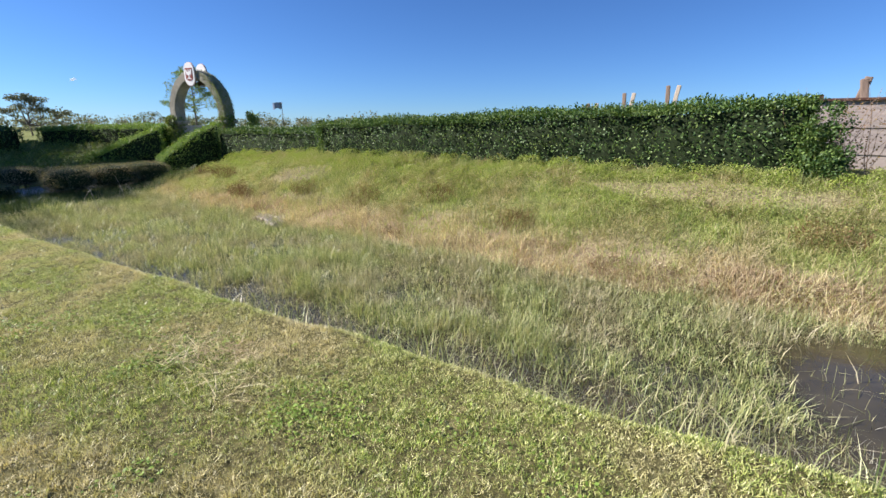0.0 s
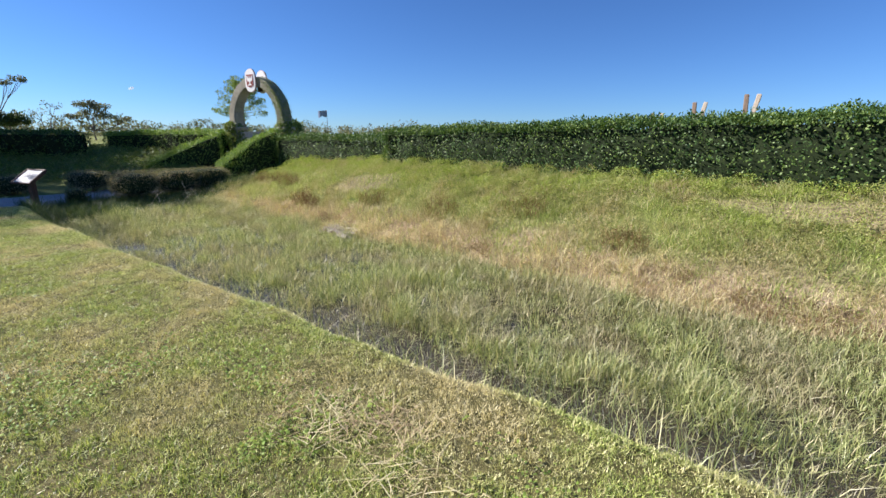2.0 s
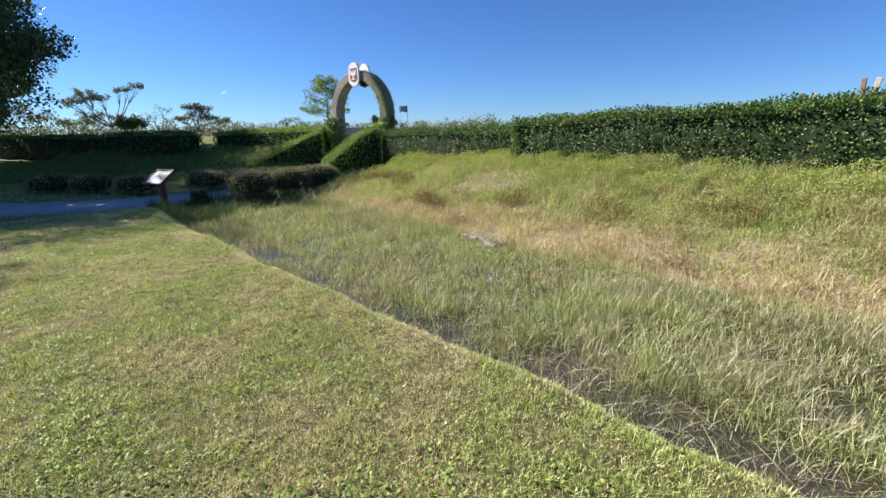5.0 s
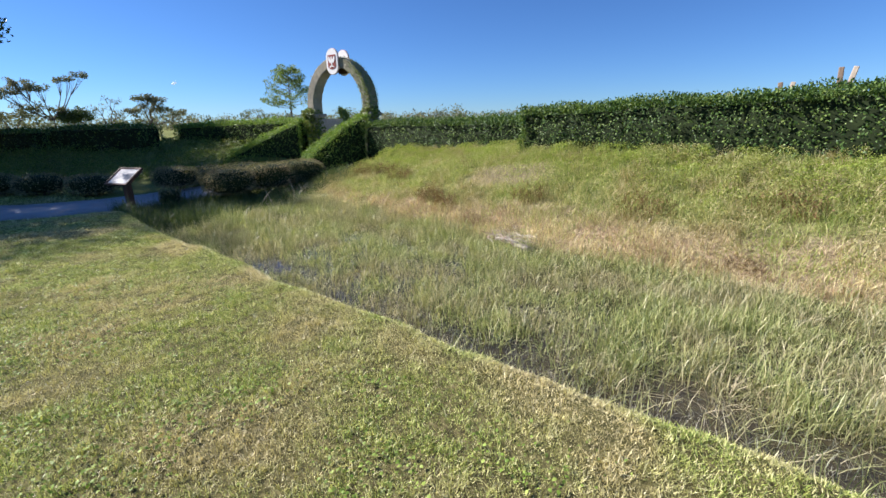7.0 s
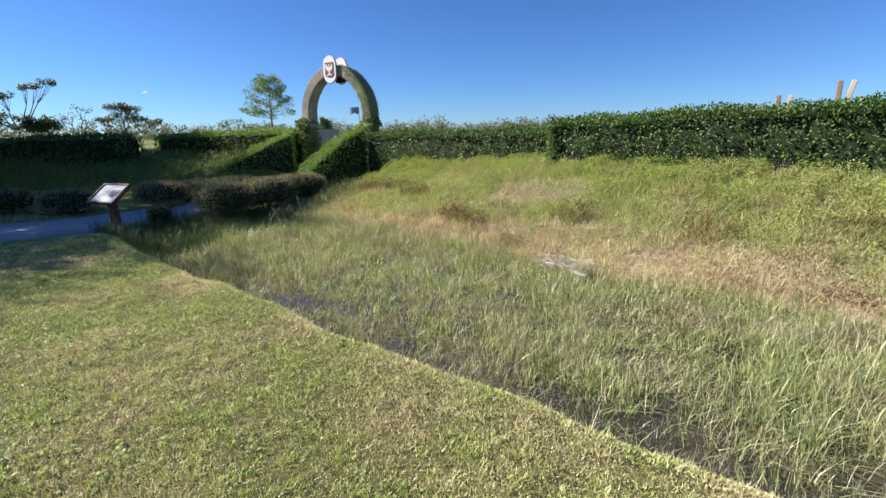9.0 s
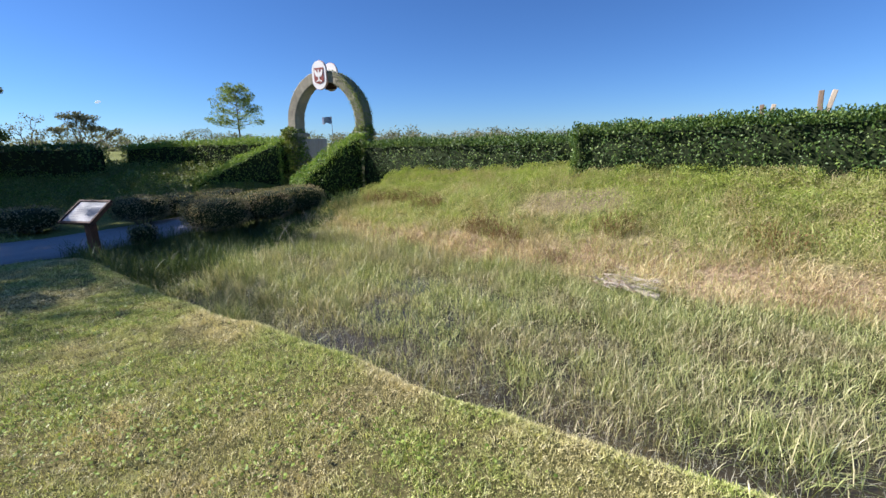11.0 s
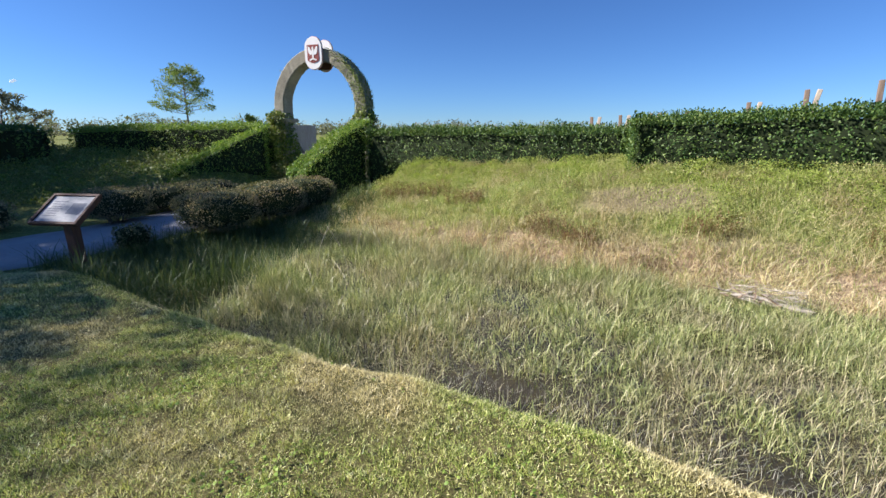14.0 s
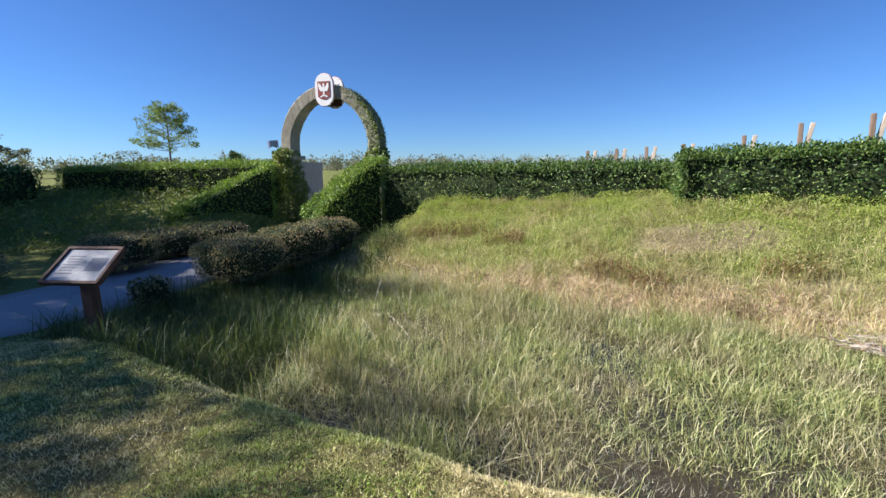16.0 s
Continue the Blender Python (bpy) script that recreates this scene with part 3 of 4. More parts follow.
# ---- clipped shrubs along the path ----
def shrub(x, y, rx, ry, z0, z1, label, rz=0.0, density=1500, leaf=0.032, mat=M_SHRUB):
    """A clipped shrub: short stems, a core coloured dark for the shade inside and a skin of small leaves on a flattened
    dome.
    """
    g = float(land(x, y))
    e = thing("clipped_shrub", (x, y, g), label, "shrub", "clipped shrubs by the path")
    h = z1 - z0

    def skin(dirs, k):
        r = np.array([rx, ry, h / 2]) * k
        p = np.sign(dirs) * np.abs(dirs) ** 0.72
        p = p * r
        ca_, sa = math.cos(radians(rz)), math.sin(radians(rz))
        return np.stack([x + p[:, 0] * ca_ - p[:, 1] * sa, y + p[:, 0] * sa + p[:, 1] * ca_, (z0 + z1) / 2 + p[:, 2]], 1)

    bm = bmesh.new()
    bmesh.ops.create_icosphere(bm, subdivisions=3, radius=1.0)
    vs = skin(np.array([v.co[:] for v in bm.verts]), 0.86)
    for v, q in zip(bm.verts, vs):
        v.co = Vector(q) + Vector(unit(1)[0]) * 0.015
    part("shade_core", bm, M_CORE, e)
    n = int(density * 4 * math.pi * ((rx * ry + rx * h / 2 + ry * h / 2) / 3))
    dr = unit(n)
    q = skin(dr, 1.0)
    lump = 1 + 0.04 * np.sin(q[:, 0] * 9 + q[:, 1] * 7) * np.sin(q[:, 2] * 11 + q[:, 1] * 5)
    q = skin(dr, (lump * rng.uniform(0.88, 1.04, n))[:, None])
    ln = leaf * rng.uniform(0.6, 1.4, n)
    leafpart("leaves", leaves(q, dr + unit(n) * 0.8 + np.array([0, 0, 0.3]), dr + unit(n) * 0.6, ln, ln * 0.5), mat, e)
    st = []
    for k in range(5):
        a = 2 * math.pi * k / 5 + x
        b5 = Vector((x + 0.18 * rx * math.cos(a), y + 0.18 * ry * math.sin(a), g - 0.03))
        t5 = Vector((x + 0.5 * rx * math.cos(a), y + 0.5 * ry * math.sin(a), z0 + 0.3 * h))
        st.append([(b5, 0.022), (b5.lerp(t5, 0.5) + Vector((0.02, 0.01, 0.03)), 0.018), (t5, 0.012)])
    for s5 in st:
        leafpart("stem", tubes([s5], 6), M_BARK, e)
    return e


shrub(-17.35, 7.2, 0.55, 0.8, -0.38, 0.36, "long clipped shrub with a dry browned top")
shrub(-17.2, 6.15, 0.58, 0.72, -0.38, 0.36, "long clipped shrub with a dry browned top")
shrub(-17.2, 4.95, 0.66, 0.66, -0.40, 0.33, "round clipped dark green shrub in shade")
shrub(-19.95, 4.5, 0.62, 0.62, -0.36, 0.24, "round clipped dark shrub across the path")
shrub(-17.3, 3.5, 0.24, 0.24, -0.46, -0.08, "low dark tuft of shrub beside the path", density=700, leaf=0.05)
for x, y, r in ((-20.5, 5.75, 0.62), (-20.5, 6.9, 0.65), (-21.4, 2.7, 0.6), (-22.4, 1.6, 0.6), (-23.5, 0.6, 0.65)):
    shrub(x, y, r, r * 1.05, float(land(x, y)) + 0.05, float(land(x, y)) + 0.62, "rounded dark shrub behind the path in shade", density=500, leaf=0.05)


# ---- the arch ----
ARCH_C = Vector((-20.3, 11.12, 0))
ARCH_RZ = 10.0
AM = pose(*ARCH_C, 0, 0, ARCH_RZ)
arch = thing("garden_arch", (*ARCH_C.xy, -0.25), "weathered grey rendered arch overgrown with ivy on one side", "arch")
HALF_OUT, RISE, BAND, DEEP, SPRING = 1.80, 2.1, 0.39, 0.50, 1.80


def arch_point(a, inset):
    """On the arch's curve at angle a (0: foot on the +x side, pi: the other); a little horseshoe in at the feet."""
    k = 1 - 0.05 * max(0.0, 1 - math.sin(a) * 2.5)
    return Vector(((HALF_OUT * k - inset) * math.cos(a), 0, SPRING + (RISE - inset * 0.95) * math.sin(a)))


bm = bmesh.new()
N_A = 48
rings = []
for i in range(N_A + 1):
    a = math.pi * i / N_A
    row = []
    for inset, dy in ((0.0, -DEEP / 2 + 0.03), (0.03, -DEEP / 2), (BAND - 0.03, -DEEP / 2), (BAND, -DEEP / 2 + 0.03), (BAND, DEEP / 2 - 0.03), (BAND - 0.03, DEEP / 2), (0.03, DEEP / 2), (0.0, DEEP / 2 - 0.03)):
        p = arch_point(a, inset) + Vector((0, dy, 0)) + Vector(unit(1)[0]) * 0.006
        row.append(bm.verts.new(AM @ p))
    rings.append(row)
for r0, r1 in zip(rings, rings[1:]):
    for k in range(8):
        bm.faces.new((r0[k], r0[(k + 1) % 8], r1[(k + 1) % 8], r1[k]))
bm.faces.new(rings[0])
bm.faces.new(rings[-1][::-1])
bmesh.ops.recalc_face_normals(bm, faces=bm.faces)
part("arch_band", bm, M_STONE, arch)
for sx in (-1, 1):
    cx = sx * (HALF_OUT * 0.95 - BAND / 2)
    part("pillar", box(0.44, 0.5, 2.05, AM @ pose(cx, 0, -0.35), 0.02), M_STONE, arch)
    part("base_moulding", box(0.62, 0.66, 0.14, AM @ pose(cx, 0, SPRING - 0.13), 0.04), M_STONE, arch)


def ivy_on_arch(n, a0, a1, grow):
    q, nv = [], []
    for _ in range(n):
        a = rng.uniform(a0, a1)
        side = rng.choice(4, p=[0.45, 0.15, 0.15, 0.25])
        ins, dy, nn = {0: (rng.uniform(0, BAND), -DEEP / 2, (0, -1, 0)), 1: (BAND, rng.uniform(-DEEP / 2, DEEP / 2), (-math.cos(a), 0, -math.sin(a))),
                       2: (rng.uniform(0, BAND), DEEP / 2, (0, 1, 0)), 3: (0, rng.uniform(-DEEP / 2, DEEP / 2), (math.cos(a), 0, math.sin(a)))}[int(side)]
        nn = Vector(nn)
        if rng.uniform() > grow(a, ins):
            continue
        p = arch_point(a, ins) + Vector((0, dy, 0)) + nn * rng.uniform(0.0, 0.035)
        q.append(AM @ p)
        nv.append(AM.to_3x3() @ nn)
    q, nv = np.array(q), np.array(nv)
    ln = rng.uniform(0.025, 0.045, len(q))
    return leaves(q, unit(len(q)) + np.array([0, 0, 0.2]), nv + unit(len(q)) * 0.5, ln, ln * 0.75)


def ivy_ball(c, r, n, squash=1.0):
    d = unit(n)
    q = np.array(AM @ Vector(c)) + d * np.array([r, r, r * squash]) * rng.uniform(0.6, 1.05, n)[:, None]
    ln = rng.uniform(0.05, 0.10, n)
    return leaves(q, d + unit(n) * 0.8, d + unit(n) * 0.5, ln, ln * 0.75)


leafpart("ivy", ivy_on_arch(7500, 0.0, 1.2, lambda a, i: (0.9 if i < 0.12 else 0.3) * (1 - max(0, a - 0.5) * 1.3)), M_IVY, arch, "climbing ivy on one leg")
leafpart("ivy", ivy_on_arch(900, 1.0, 1.5, lambda a, i: 0.6 if i < 0.05 else 0.08), M_IVY, arch)
leafpart("ivy", ivy_on_arch(500, 1.9, 2.4, lambda a, i: 0.3 if i < 0.02 else 0.0), M_IVY, arch)
cl, cr = -(HALF_OUT * 0.95 - BAND / 2), HALF_OUT * 0.95 - BAND / 2
leafpart("ivy", join(ivy_ball((cl - 0.12, -0.12, SPRING + 0.0), 0.40, 1100, 0.6), ivy_ball((cl - 0.05, -0.1, SPRING - 0.5), 0.40, 1700, 1.3), ivy_ball((cl + 0.06, -0.08, SPRING - 1.1), 0.40, 1900, 1.6), ivy_ball((cl + 0.1, -0.08, SPRING - 1.7), 0.40, 1500, 1.4)), M_IVY, arch, "ivy tuft at the arch's foot")
leafpart("ivy", join(ivy_ball((cr + 0.05, -0.05, SPRING - 0.02), 0.34, 700, 0.7), ivy_ball((cr, -0.1, SPRING - 0.45), 0.36, 900, 1.2)), M_IVY, arch, "ivy tuft at the arch's foot")


def stadium(bm, w, h, y, m, n=14):
    r = w / 2
    vs = []
    for sgn, a0 in ((1, 0), (-1, math.pi)):
        for i in range(n + 1):
            a = a0 + math.pi * i / n
            vs.append(bm.verts.new(m @ Vector((r * math.cos(a), y, sgn * (h / 2 - r) + r * math.sin(a)))))
    return vs


def plate(w, h, y0, y1, m):
    bm = bmesh.new()
    a, b6 = stadium(bm, w, h, y0, m), stadium(bm, w, h, y1, m)
    bm.faces.new(a)
    bm.faces.new(b6[::-1])
    for i in range(len(a)):
        j = (i + 1) % len(a)
        bm.faces.new((a[i], b6[i], b6[j], a[j]))
    bmesh.ops.recalc_face_normals(bm, faces=bm.faces)
    return bm


def poly(pts, y, m, thick=0.008):
    bm = bmesh.new()
    f = bm.faces.new([bm.verts.new(m @ Vector((x, y, z))) for x, z in pts])
    r = bmesh.ops.extrude_face_region(bm, geom=[f])
    for v in r["geom"]:
        if isinstance(v, bmesh.types.BMVert):
            v.co += m.to_3x3() @ Vector((0, thick, 0))
    bmesh.ops.recalc_face_normals(bm, faces=bm.faces)
    return bm


for face in (-1, 1):
    m = AM @ pose(0.0 if face < 0 else 0.02, face * (DEEP / 2 + 0.05), 3.73, 0, 0, 0 if face < 0 else 180)
    crest = thing("crest_sign", tuple(m.translation), "white oval crest board with a maroon shield and white bird emblem", "sign", "crest boards on the arch")
    part("board", plate(0.60, 0.94, -0.03, 0.05, m), M_WHITE, crest)
    part("rim", plate(0.63, 0.97, 0.0, 0.035, m), M_PINK, crest, "faded pink painted rim")
    shield = part("shield", poly([(-0.205, 0.24), (0.205, 0.24), (0.205, -0.2), (0.12, -0.26), (0, -0.285), (-0.12, -0.26), (-0.205, -0.2)], -0.042, m), M_MAROON, crest, "maroon painted shield")
    for sx in (-1, 1):
        part("wing", poly([(sx * x, z) for x, z in ((0.03, 0.06), (0.08, 0.11), (0.12, 0.17), (0.165, 0.2), (0.175, 0.1), (0.15, 0.01), (0.10, -0.05), (0.03, -0.04))], -0.05, m), M_WHITE, shield)
        part("tail_feather", poly([(sx * x, z) for x, z in ((0.01, -0.12), (0.06, -0.16), (0.13, -0.19), (0.11, -0.225), (0.05, -0.2), (0.01, -0.17))], -0.05, m), M_WHITE, shield)
    part("emblem_body", poly([(-0.02, 0.09), (-0.035, 0.15), (-0.01, 0.185), (0.02, 0.18), (0.03, 0.12), (0.035, 0.03), (0.03, -0.08), (0.012, -0.19), (0, -0.22), (-0.012, -0.19), (-0.03, -0.08), (-0.035, 0.03)], -0.0515, m), M_WHITE, shield)
    # dark sheet paints the shaded lower back; the lit top stays white
    part("shade_sheet", box(0.5, 0.012, 0.58, m @ pose(0, 0.058, -0.42), 0.004), M_POST, crest, "dark sheet for the board's shadowed lower back")
    part("bracket", box(0.3, 0.06, 0.1, m @ pose(0, 0.05, -0.2), 0.008), M_POST, crest)

# ---- the gate, standing open ----
GM = AM @ pose(-1.28, 0.02, -0.42, 0, 0, 85)
gate = thing("wooden_gate", tuple(GM.translation), "greyed wooden plank gate with diagonal brace, standing open", "gate")
for i in range(7):
    part("plank", box(0.165, 0.028, 2.0, GM @ pose(0.10 + i * 0.17, 0, 0.02), 0.004), M_GATE, gate)
for z in (0.24, 0.95, 1.74):
    part("rail", box(1.18, 0.03, 0.11, GM @ pose(0.61, -0.031, z), 0.004), M_GATE, gate)
part("brace", box(0.09, 0.03, 1.66, GM @ pose(1.10, -0.062, 0.25, 0, -36, 0), 0.004), M_GATE, gate)
part("gate_post", box(0.12, 0.12, 2.0, GM @ pose(-0.06, 0, -0.05), 0.01), M_GATE, gate)

# ---- the information sign ----
SM = pose(-16.68, 2.5, float(land(-16.68, 2.5)), 0, 0, 22)
sign = thing("information_sign", tuple(SM.translation), "slanted information panel in a brown frame on a brown wooden post", "sign")
part("post", box(0.125, 0.125, 0.92, SM @ pose(0, 0.02, -0.05), 0.008), M_POST, sign)
TM = SM @ pose(0, -0.01, 0.92, 36, 0, 0)
part("backing_box", box(0.65, 0.47, 0.05, TM @ pose(0, 0.02, -0.03), 0.006), M_POST, sign)
for w, d, x, y in ((0.69, 0.04, 0, -0.235), (0.69, 0.04, 0, 0.275), (0.04, 0.47, -0.325, 0.02), (0.04, 0.47, 0.325, 0.02)):
    part("frame_bar", box(w, d, 0.05, TM @ pose(x, y, 0.004), 0.006), M_POST, sign)
panel = part("panel", box(0.61, 0.47, 0.012, TM @ pose(0, 0.02, 0.022), 0.002), M_PANEL, sign, "glossy faded pale panel face")
for i in range(7):
    part("text_line", box(0.21 - 0.03 * (i % 3), 0.012, 0.002, TM @ pose(-0.15, 0.15 - i * 0.042, 0.0345), 0), M_INK, panel)
part("picture", box(0.2, 0.2, 0.002, TM @ pose(0.15, 0.03, 0.0345), 0), M_INK, panel, "dark faded picture field")


# ---- crossed stakes and the plank wall behind the hedge ----
def stake_pair(x, y, z, w=0.2):
    base = float(land(x, y))
    e = thing("crossed_stakes", (x, y, base), "two rough wooden stakes splayed apart, one dark one pale", "stakes", "splayed stakes behind the hedge")
    for k, (mt, a) in enumerate(((M_STAKE, -3.0), (M_PALE, 9.0))):
        foot = x + (-0.16 if k == 0 else 0.16) - math.tan(radians(a)) * (z - base - 0.6)
        part("stake", box(w, w * 0.7, (z - base + 0.1) / math.cos(radians(a)), pose(foot, y + 0.1 * k, base - 0.1, 0, a, 0), 0.03, 0.92), mt, e, ("dark" if k == 0 else "pale") + " split stake")
    return e


for x, y, z in ((-3.05, 24.7, 3.45), (-5.22, 25.6, 3.24), (-7.25, 26.2, 2.8), (-9.8, 27.0, 2.5), (-11.6, 27.6, 2.42), (-13.2, 28.0, 2.36), (-14.9, 28.5, 2.3)):
    stake_pair(x, y, z)
wall = thing("plank_wall", (4.6, 11.6, 0.9), "weathered brown plank wall behind the hedge end", "wall")
for i in range(6):
    part("plank", box(8.0, 0.05, 0.256, pose(5.0, 11.6 + 0.02 * (i % 2), 0.52 + i * 0.25), 0.006), M_PLANK, wall)
part("cap_rail", box(8.1, 0.16, 0.05, pose(5.0, 11.61, 2.02), 0.01), M_POST, wall, "dark cap rail")
for x in (1.2, 3.6, 6.0, 8.4):
    part("wall_post", box(0.12, 0.1, 1.4, pose(x, 11.70, 0.75), 0.01), M_POST, wall)
e = thing("crossed_stakes", (1.85, 11.8, 0.9), "two crossed wooden stakes standing behind the plank wall", "stakes", "crossed stakes behind the hedge")
part("stake", box(0.14, 0.1, 1.86, pose(2.16, 11.85, 0.6, 0, -10.5, 0), 0.02, 0.85), M_STAKE, e)
part("stake", box(0.14, 0.1, 1.9, pose(1.56, 11.97, 0.6, 0, 10.5, 0), 0.02, 0.85), M_STAKE, e)


# ---- trees ----
def limb(p, d, length, r, bend=0.25, n=5, rise=0.1):
    path, d = [(Vector(p), r)], Vector(d).normalized()
    for i in range(1, n + 1):
        d = (d + Vector(rng.normal(size=3)) * bend / n + Vector((0, 0, rise / n))).normalized()
        path.append((path[-1][0] + d * length / n, r * (1 - 0.8 * i / n)))
    return path


def crown(points, per, r, leaf, flat=1.0):
    """Leaf clumps round the given points."""
    q, d = [], []
    for p in points:
        u = unit(per)
        rad = r * rng.uniform(0.6, 1.3)
        q.append(np.array(p) + u * np.array([1, 1, flat]) * rad * rng.uniform(0.25, 1.0, per)[:, None] ** 0.6)
        d.append(u)
    q, d = np.concatenate(q), np.concatenate(d)
    ln = leaf * rng.uniform(0.6, 1.3, len(q))
    return small_leaves(q, d * 0.5 + unit(len(q)), d + unit(len(q)) * 0.8 + np.array([0, 0, 0.4]), ln, ln * 0.5)


def tree(name, x, y, height, spread_, label, bark=M_BARK, leafm=M_FARLEAF, trunk=0.45, limbs=9, clumps=3, per=40, rad=0.8, leaf=0.35, flat=0.6, r0=0.2, z0=None, rise=0.5, taper=0.65):
    z0 = float(land(x, y)) - 0.1 if z0 is None else z0
    e = thing(name, (x, y, z0), label, "tree", name + "s")
    tr = limb((x, y, z0), (rng.normal() * 0.06, rng.normal() * 0.06, 1), height * 0.86, r0, 0.12, 8)
    leafpart("trunk", tubes([tr], 8), bark, e)
    lm, tips = [], []
    for k in range(limbs):
        t = trunk + (1 - trunk) * (k + 0.5) / limbs
        i = min(int(t * 8), 7)
        p = tr[i][0].lerp(tr[i + 1][0], t * 8 - i)
        a = k * 2.4 + rng.uniform(-0.4, 0.4)
        ln = spread_ * (1.15 - taper * (t - trunk) / (1 - trunk)) * rng.uniform(0.75, 1.15)
        lb = limb(p, (math.cos(a), math.sin(a), rise * rng.uniform(0.3, 1.2)), ln, tr[i][1] * 0.5, 0.5, 5, 0.3)
        lm.append(lb)
        for c in range(clumps):
            f = lb[5 - c // 2 if c < 3 else 3][0]
            tips.append(f + Vector(rng.normal(size=3)) * rad * (0.45 if c else 0.1))
    tips.append(tr[-1][0])
    for lb in lm:
        leafpart("limb", tubes([lb], 5), bark, e)
    leafpart("crown", crown(tips, per, rad, leaf, flat), leafm, e)
    return e


def needle_puffs(points, per, r, flat, ln0, wd):
    """Bushy puffs of upturned needles round the given points."""
    q, d = [], []
    for p in points:
        u = unit(per)
        q.append(np.array(p) + u * np.array([1, 1, flat]) * r * rng.uniform(0.6, 1.35) * rng.uniform(0.1, 1.0, per)[:, None] ** 0.5)
        d.append(u)
    q, d = np.concatenate(q), np.concatenate(d)
    ln = ln0 * rng.uniform(0.6, 1.3, len(q))
    return small_leaves(q, d + unit(len(q)) * 0.5 + np.array([0, 0, 0.5]), unit(len(q)), ln, ln * wd)


def pine(x, y, z0, height, label):
    """A lone pine: bare lower trunk, thin spreading boughs, a dome of separate needle puffs with sky between."""
    e = thing("pine_tree", (x, y, z0), label, "tree")
    tr = limb((x, y, z0), (0.03, -0.03, 1), height * 0.94, 0.17, 0.10, 10)
    leafpart("trunk", tubes([tr], 8), M_BARK, e)
    tips = []
    for k in range(30):
        f = k / 29
        t = 0.40 + 0.56 * f
        i = min(int(t * 10), 9)
        p = tr[i][0].lerp(tr[i + 1][0], t * 10 - i)
        a = k * 2.4 + rng.uniform(-0.3, 0.3)
        ln = 3.3 * math.sqrt(max(0.08, 1 - (1.05 * f - 0.18) ** 2)) * rng.uniform(0.62, 1.08)
        if k == 1:
            a, ln = -1.9, 3.9
        lb = limb(p, (math.cos(a), math.sin(a), 0.05 + 0.55 * f), ln, 0.055, 0.35, 6, 0.25)
        leafpart("limb", tubes([lb], 5), M_BARK, e)
        for j in (6, 5, 4) if k % 3 else (6, 4):
            tips.append(lb[j][0] + Vector(rng.normal(size=3)) * 0.16 + Vector((0, 0, 0.1)))
            if rng.uniform() < 0.45:
                tips.append(lb[j][0] + Vector(rng.normal(size=3)) * 0.42)
    tips.append(tr[-1][0])
    leafpart("crown", needle_puffs(tips, 64, 0.52, 0.5, 0.34, 0.22), M_PINE, e)
    return e


def forked_tree(name, x, y, z0, trunk_h, heads, label, per=46, rad=0.5, flat=0.42, leafm=M_FARLEAF, r0=0.13, leaf=0.2):
    """A small open tree: a short trunk that forks into bare boughs, each with flat separate heads of leaves."""
    e = thing(name, (x, y, z0), label, "tree", name + "s")
    tr = limb((x, y, z0), (rng.normal() * 0.08, rng.normal() * 0.08, 1), trunk_h, r0, 0.2, 4)
    leafpart("trunk", tubes([tr], 7), M_BARK, e)
    tips = []
    for hx, hy, hz, width, n in heads:
        end = Vector((hx, hy, hz))
        p0 = tr[-1][0]
        bow = Vector((0, 0, 0.16 * (end - p0).length))
        path = [(p0.lerp(end, t) - bow * math.sin(math.pi * t) * 0.7 + Vector(rng.normal(size=3)) * 0.07 * (0 < t < 1), r0 * 0.6 * (1 - 0.8 * t)) for t in np.linspace(0, 1, 7)]
        leafpart("bough", tubes([path], 5), M_BARK, e)
        for k in range(n):
            c = end + Vector((rng.uniform(-1, 1) * width * 0.7, rng.uniform(-1, 1) * width, rng.normal() * 0.16 * width + 0.05))
            leafpart("twig", tubes([[(path[4][0], r0 * 0.14), (path[4][0].lerp(c, 0.55) - Vector((0, 0, 0.08)), r0 * 0.1), (c, r0 * 0.05)]], 4), M_BARK, e)
            tips.append(c)
    leafpart("crown", crown(tips, per, rad, leaf, flat), leafm, e)
    return e


pine(-71.0, 37.9, 0.0, 9.5, "tall lone pine with a flat-topped green crown")
rng = np.random.default_rng(21)
tree("live_oak", -28.7, -6.0, 10.4, 5.1, "large dark evergreen oak with hanging leafy boughs", leafm=M_OAK, trunk=0.2, limbs=34, clumps=6, per=300, rad=1.0, leaf=0.16, flat=0.85, r0=0.5, rise=0.2, taper=0.6)
rng = np.random.default_rng(23)
tree("live_oak", -39.8, -3.8, 12.4, 6.2, "large dark evergreen oak shading the path", leafm=M_OAK, trunk=0.2, limbs=36, clumps=6, per=340, rad=1.3, leaf=0.25, flat=0.8, r0=0.5, rise=0.3, taper=0.35)
tree("live_oak", -46.0, -4.0, 13.4, 6.6, "large dark evergreen oak shading the bank", leafm=M_OAK, trunk=0.16, limbs=32, clumps=6, per=280, rad=1.5, leaf=0.22, flat=0.8, r0=0.5, rise=0.2)
rng = np.random.default_rng(22)
# unseen tree, added so that its shadow streaks the lawn
tree("live_oak", -25.0, -7.6, 12.2, 3.4, "unseen open-crowned oak placed to dapple the lawn with shade", leafm=M_OAK, trunk=0.3, limbs=28, clumps=3, per=60, rad=0.85, leaf=0.17, flat=0.6, r0=0.3, rise=0.25, taper=0.5)
rng = np.random.default_rng(24)
